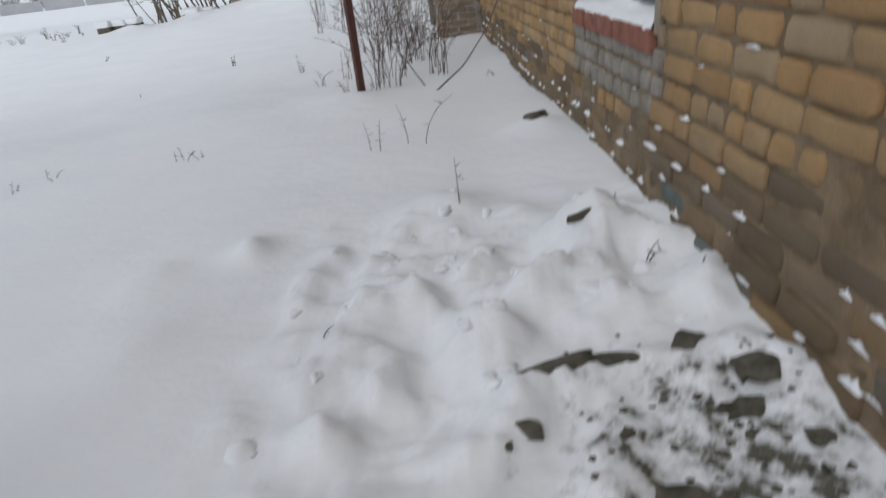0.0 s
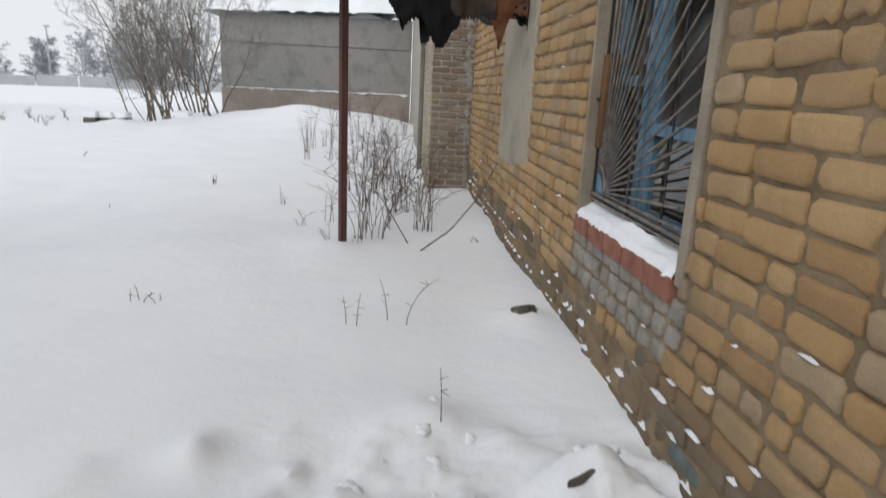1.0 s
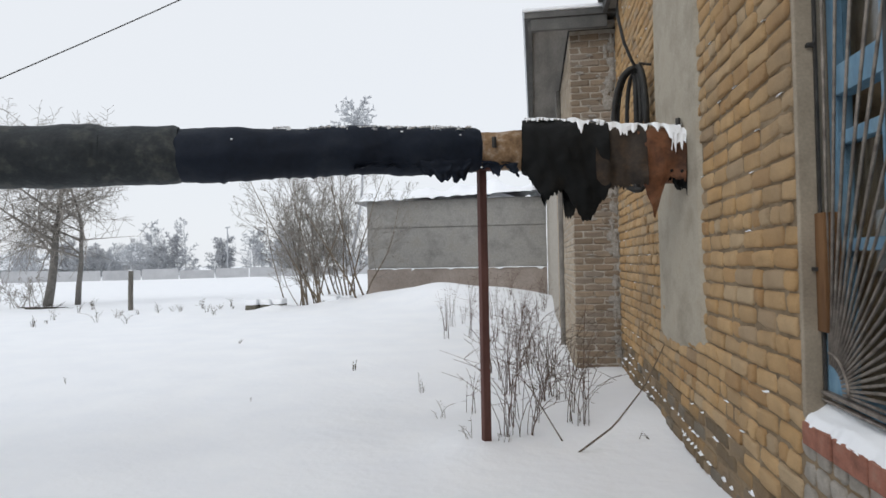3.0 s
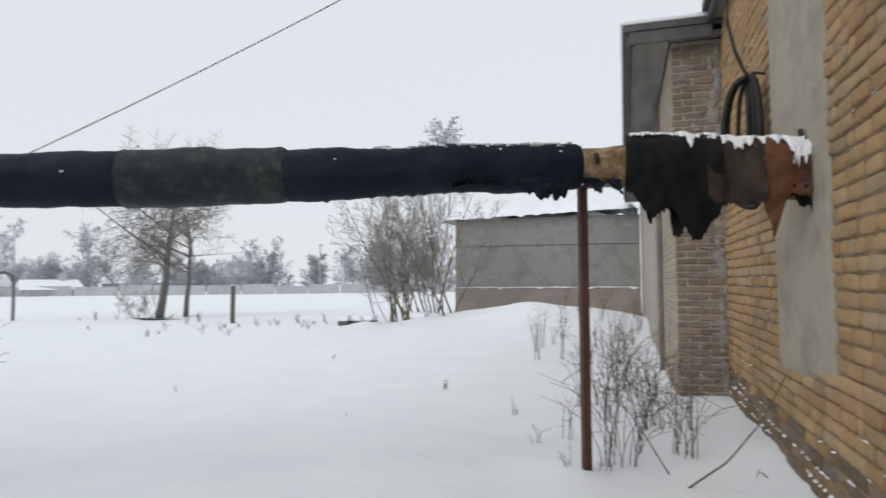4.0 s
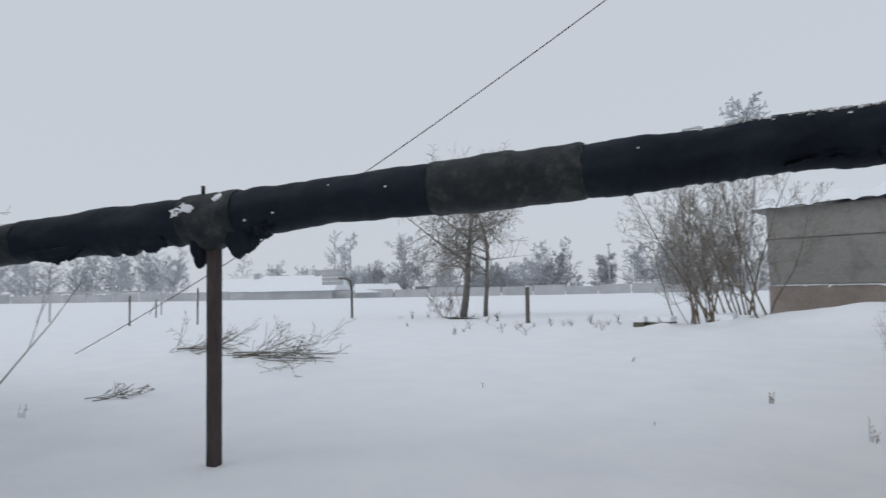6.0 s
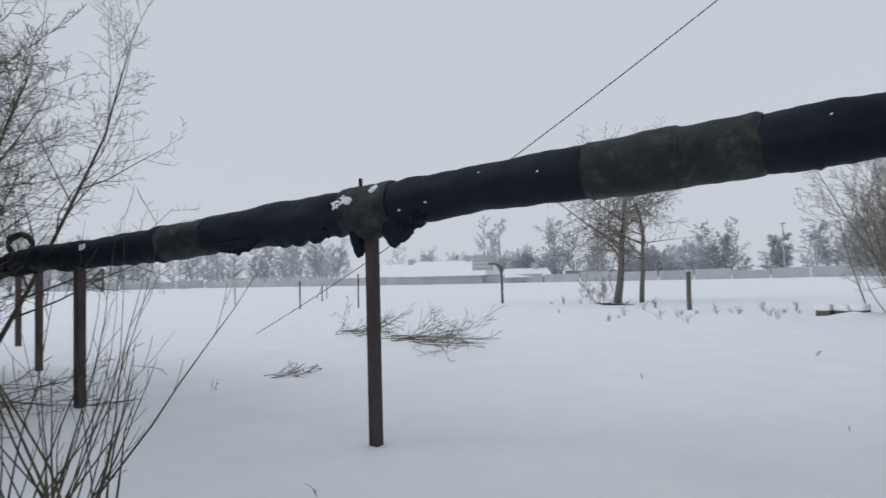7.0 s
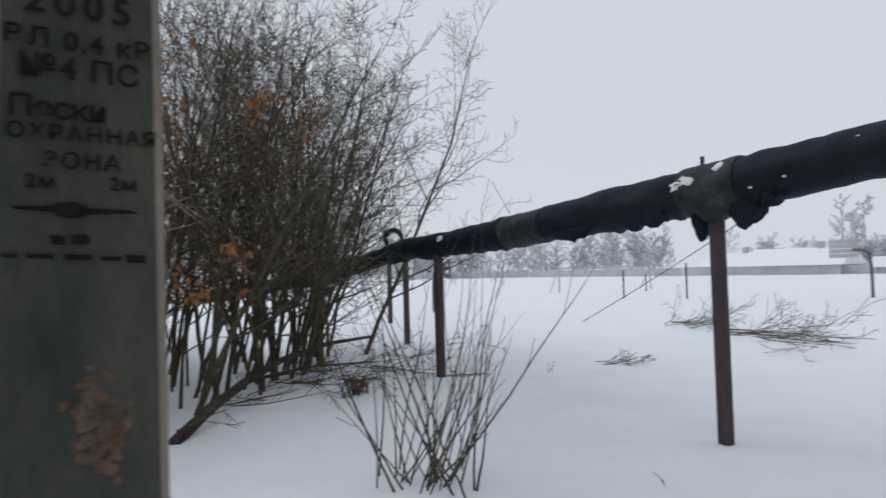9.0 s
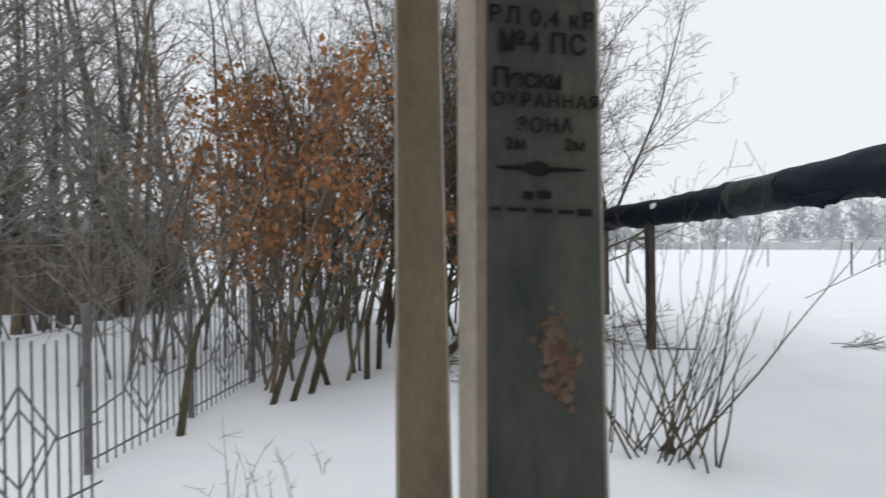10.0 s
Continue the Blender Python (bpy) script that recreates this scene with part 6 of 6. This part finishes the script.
def build_far():
    spec = [(-83.7, 64.2, 10.9, 0.26), (-81.5, 78.2, 10.0, 0.36), (-80.2, 81.7, 8.0, 0.4), (-72.7, 79.7, 8.2, 0.34), (-61.4, 92.8, 8.4, 0.36), (-58.5, 97.3, 9.2, 0.3), (-54.1, 85.9, 6.1, 0.45), (-42.1, 88.3, 6.6, 0.42), (-39.0, 92.0, 7.4, 0.4),
            (-120.8, 43.8, 8.4, 0.36), (-123.8, 50.3, 8.8, 0.36), (-117.5, 52.4, 7.5, 0.4), (-78.1, 68.7, 4.2, 0.5), (-64.5, 83.4, 4.5, 0.5), (-105, 84.2, 12.0, 0.34), (-88.1, 84.1, 10.6, 0.34), (-21.8, 72.0, 20.6, 0.27), (-48.0, 90.0, 5.6, 0.5), (-70.0, 84.0, 5.2, 0.5), (-34.0, 84.0, 6.5, 0.45), (-28.0, 88.0, 8.0, 0.4)]
    for k, (x, y, h, w) in enumerate(spec):
        far_tree(x, y, h, 700 + k, HAZE_GREY if k in (6, 12, 13, 17, 18) else HAZE_GREY_FAR, w, *(((30, 14, 6), 0.04, 0.66) if h > 20 else ()))


build_far()
# far wood along the edge of the field
rf = random.Random(77)
o = [[] for _ in range(4)]
for k in range(135):
    u = rf.random()
    c = Vector((-185, -50, 0)).lerp(Vector((-128, 62, 0)), u) + Vector((rf.gauss(0, 5), rf.gauss(0, 5), 0))
    grow(rf, c - Vector((0, 0, 0.3)), (0, 0, 1), rf.uniform(6, 12.5), 0.16, 0, o, kids=(16, 6), ratio=0.36, rise=0.1, wiggle=0.06, spread=0.8, start=0.08, segs=(5, 3, 2))
for k in range(90):
    u = rf.random()
    c = Vector((-108, 66, 0)).lerp(Vector((-22, 104, 0)), u) + Vector((rf.gauss(0, 4), rf.gauss(0, 4), 0))
    grow(rf, c - Vector((0, 0, 0.3)), (0, 0, 1), rf.uniform(2.6, 6.0), 0.12, 0, o, kids=(16, 6), ratio=0.5, rise=0.1, wiggle=0.08, spread=0.8, start=0.05, segs=(5, 3, 2))
tagged(tubes("far_woods", [(p, [max(0.055, q) for q in r]) for lev in o for p, r in lev], HAZE_GREY_FAR, None, 3), "hazy line of pale woods beyond the field", "woods", kind="stuff")
lamp = thing("lamp_mast", "thin far lamp mast among hazy trees", "mast", at=(-45, 86, 0))
rod("mast", (-45, 86.1, -0.3), (-45, 86.1, 7.2), 0.09, HAZE_GREY, lamp, 6)
rod("lamp_head", (-45.3, 86.1, 7.2), (-44.6, 86.1, 7.25), 0.12, HAZE_GREY, lamp, 6)


# ---- bricks of the long wall, one by one beside the window ----
def brick_mesh(length, height, seed, depth=0.034):
    """A worn brick: rounded uneven rim, bowed face, back left open in the mortar. Centred on its outer face."""
    rs = random.Random(seed)
    l, h = length / 2, height / 2
    c = min(rs.uniform(0.010, 0.020), l * 0.35)
    rim = ((-l + c, -h), (0, -h), (l - c, -h), (l, -h + c), (l, h - c), (l - c, h), (0, h), (-l + c, h), (-l, h - c), (-l, -h + c))
    off = [(rs.uniform(-0.005, 0.004), rs.uniform(-0.005, 0.003)) for _ in rim]
    if rs.random() < 0.4:
        k = rs.randrange(10)
        off[k] = (-math.copysign(0.014, rim[k][0]), -math.copysign(0.012, rim[k][1]))
    skew, lean = rs.uniform(-0.005, 0.005), rs.uniform(-0.004, 0.004)
    v = []
    for shrink, x in ((0.0, depth), (0.0, 0.013), (0.006, 0.004), (0.017, 0.0)):
        for (y, z), (oy, oz) in zip(rim, off):
            sy, sz = 1 - shrink / l, 1 - shrink / h
            v.append((x + (rs.uniform(0, 0.0035) if shrink else 0) + skew * y / l + lean * z / h, y * sy + oy, z * sz + oz))
    f = []
    for k in range(3):
        for i in range(10):
            i2 = (i + 1) % 10
            f.append(((k + 1) * 10 + i, (k + 1) * 10 + i2, k * 10 + i2, k * 10 + i))
    f.append(tuple(range(39, 29, -1)))
    return v, f


COURSE = 0.0995
Z0 = -0.265


def bricks_of_wall():
    rw = random.Random(4)
    a, b, c, d = WIN
    for k in range(51):
        z = Z0 + (k + 0.5) * COURSE
        heads = (k % 11) == 8
        unit = 0.1315 if heads else 0.262
        y = Y0 - (0.0 if k % 2 else 0.131) + rw.uniform(-0.01, 0.01)
        while y < Y1:
            w = unit
            if not heads and rw.random() < 0.16 or k in (6, 7, 9) and a - 0.2 < y < b:
                w = 0.1315
            gap = rw.uniform(0.005, 0.0125)
            lo, hi = max(y, Y0) + gap, min(y + w, Y1) - gap
            y += w
            in_z = c - 0.10 < z < d + 0.16
            cut0, cut1 = (a - 0.066, b + 0.034) if z > c else (a, b)
            if in_z and hi > cut0 and lo < cut1:
                if lo < cut0 - 0.04:
                    hi = cut0 - 0.002
                elif hi > cut1 + 0.04:
                    lo = cut1 + 0.002
                else:
                    continue
            if 5.52 < (lo + hi) / 2 < 6.80 and z > 1.12:
                continue
            if hi - lo < 0.03:
                continue
            yield k, z, lo, hi, heads, rw.random()


meshes = {}
rest = {"y": ([], []), "w": ([], []), "g": ([], [])}
caps = ([], [])
count = 0
rj = random.Random(6)
for k, z, lo, hi, heads, rnd in bricks_of_wall():
    w, yc = hi - lo, (lo + hi) / 2
    low = z < 0.40 + 0.30 * smooth01((2.1 - yc) / 0.9) + 0.16 * noise.noise(Vector((yc * 1.7, 0, 4)))
    grey = 2.62 < yc < 4.0 and 0.40 < z < 0.72
    teal = (0.30 < z < 0.46 and 1.72 < yc < 2.25 and rnd < 0.5) or (0.05 < z < 0.25 and 2.0 < yc < 2.6 and rnd < 0.5)
    proud = rj.uniform(-0.010, 0.006) + (rj.uniform(-0.006, 0.014) if low else 0)
    tilt = rj.gauss(0, 0.016)
    hgt = 0.086 + rj.uniform(-0.004, 0.003)
    if 0.95 < yc < 3.5 and 0.05 < z < 2.25 and count < 300:
        key = (round(w, 2), rj.randrange(7))
        if key not in meshes:
            v, f = brick_mesh(round(w, 2) - 0.001, hgt, hash(key) % 1000)
            me = bpy.data.meshes.new("brick")
            me.from_pydata(v, [], f)
            me.polygons.foreach_set("use_smooth", [True] * len(me.polygons))
            meshes[key] = me
        kind = "t" if teal else "g" if grey else "w" if low else "y"
        mk = (key, kind)
        if mk not in meshes:
            me = meshes[key].copy()
            me.materials.append({"t": TEAL, "g": GREY_BRICK, "w": WORN_PIECE, "y": BRICK_PIECE}[kind])
            meshes[mk] = me
        ob = new("brick", meshes[mk])
        ob.parent = wall_east
        ob.matrix_basis = Matrix.Translation((WX + proud, yc, z)) @ Matrix.Rotation(tilt, 4, "X")
        count += 1
    else:
        v, f = brick_mesh(w, hgt, rj.randrange(1000))
        vs, fs = rest["g" if grey or teal else "w" if low else "y"]
        n0 = len(vs)
        ct, st = math.cos(tilt), math.sin(tilt)
        vs += [(WX + proud + p[0], yc + p[1] * ct - p[2] * st, z + p[1] * st + p[2] * ct) for p in v]
        fs += [tuple(i + n0 for i in q) for q in f]
    # snow lodged on the ledges: wedges along the bed joint that run up into the open upright joints
    wet = smooth01((0.52 - z) / 0.42)
    p_snow = 0.10 + 0.75 * wet
    if yc > 0.8 and rj.random() < p_snow * (0.5 + 1.1 * abs(noise.noise(Vector((yc * 1.3, z * 3, 8))))):
        for _ in range(1 + int(rj.random() * 3 * wet)):
            half = rj.uniform(0.010, 0.045)
            cy = hi + rj.gauss(0, 0.012) if rj.random() < 0.5 else yc + rj.uniform(-0.45, 0.45) * w
            ledge = z + hgt / 2 - 0.002
            spike = rj.uniform(0.001, 0.007 + 0.014 * wet)
            vs, fs = caps
            n0, n1 = len(vs), 9
            for i in range(n1):
                u = 2 * i / (n1 - 1) - 1
                fade = 1 - abs(u) ** 1.5
                tall = (0.004 + spike * math.exp(-abs(u) * 3.0) + 0.006 * wet) * fade * (1 + 1.1 * noise.noise(Vector((cy * 40 + u * 6, z * 17, 2))))
                dip = (0.002 + 0.016 * wet * abs(noise.noise(Vector((cy * 50 + u * 4, z * 11, 6))))) * fade
                y9 = cy + half * u
                vs += [(WX + proud + 0.001, y9, ledge - dip), (WX + proud - 0.003 * fade, y9, ledge + 0.2 * tall), (WX + 0.013, y9, ledge + tall + 0.001)]
            for i in range(n1 - 1):
                for j in range(2):
                    q0 = n0 + i * 3 + j
                    fs.append((q0, q0 + 1, q0 + 4, q0 + 3))
for key, m, lab in (("y", BRICK_REST, "yellow bricks in raked joints"), ("w", WORN_REST, "dark weathered bricks near the ground"), ("g", GREY_BRICK, "grey-washed bricks")):
    if rest[key][0]:
        raw("brickwork", rest[key][0], rest[key][1], m, wall_east, lab, smooth=True, kind="stuff")
tagged(raw("snow_on_bricks", caps[0], caps[1], SNOW, smooth=True), "small caps of snow lodged on the brick ledges", "snow", kind="stuff")

# bricks of the forward wall: end face and flank
rj = random.Random(12)
for k in range(54):
    z = -0.25 + (k + 0.5) * 0.088
    if z > 4.5:
        break
    y = PX - (0.13 if k % 2 else 0)
    while y < WX:
        lo, hi = max(y, PX) + 0.005, min(y + 0.262, WX) - 0.005
        y += 0.262
        if hi - lo < 0.03:
            continue
        key = ("end", round(hi - lo, 2), rj.randrange(4))
        if key not in meshes:
            v, f = brick_mesh(round(hi - lo, 2), 0.078, len(meshes), 0.02)
            me = bpy.data.meshes.new("brick")
            me.from_pydata([(p[1], p[0], p[2]) for p in v], [], [q[::-1] for q in f])
            me.materials.append(BROWN_PIECE)
            meshes[key] = me
        ob = new("brick", meshes[key])
        ob.parent = wall_forward
        ob.location = ((lo + hi) / 2, PY + rj.uniform(-0.003, 0.003), z)
fv, ff = [], []
for k in range(54):
    z = -0.25 + (k + 0.5) * 0.088
    if z > 4.5:
        break
    y = PY - (0.13 if k % 2 else 0)
    while y < 15:
        lo, hi = max(y, PY) + 0.005, min(y + 0.262, 15) - 0.005
        y += 0.262
        if hi - lo < 0.03:
            continue
        v, f = brick_mesh(hi - lo, 0.078, rj.randrange(1000), 0.02)
        n0 = len(fv)
        fv += [(PX + p[0], (lo + hi) / 2 + p[1], z + p[2]) for p in v]
        ff += [tuple(i + n0 for i in q) for q in f]
raw("brickwork", fv, ff, FLANK_BRICK, wall_forward, "pale yellow bricks of the flank", kind="stuff")
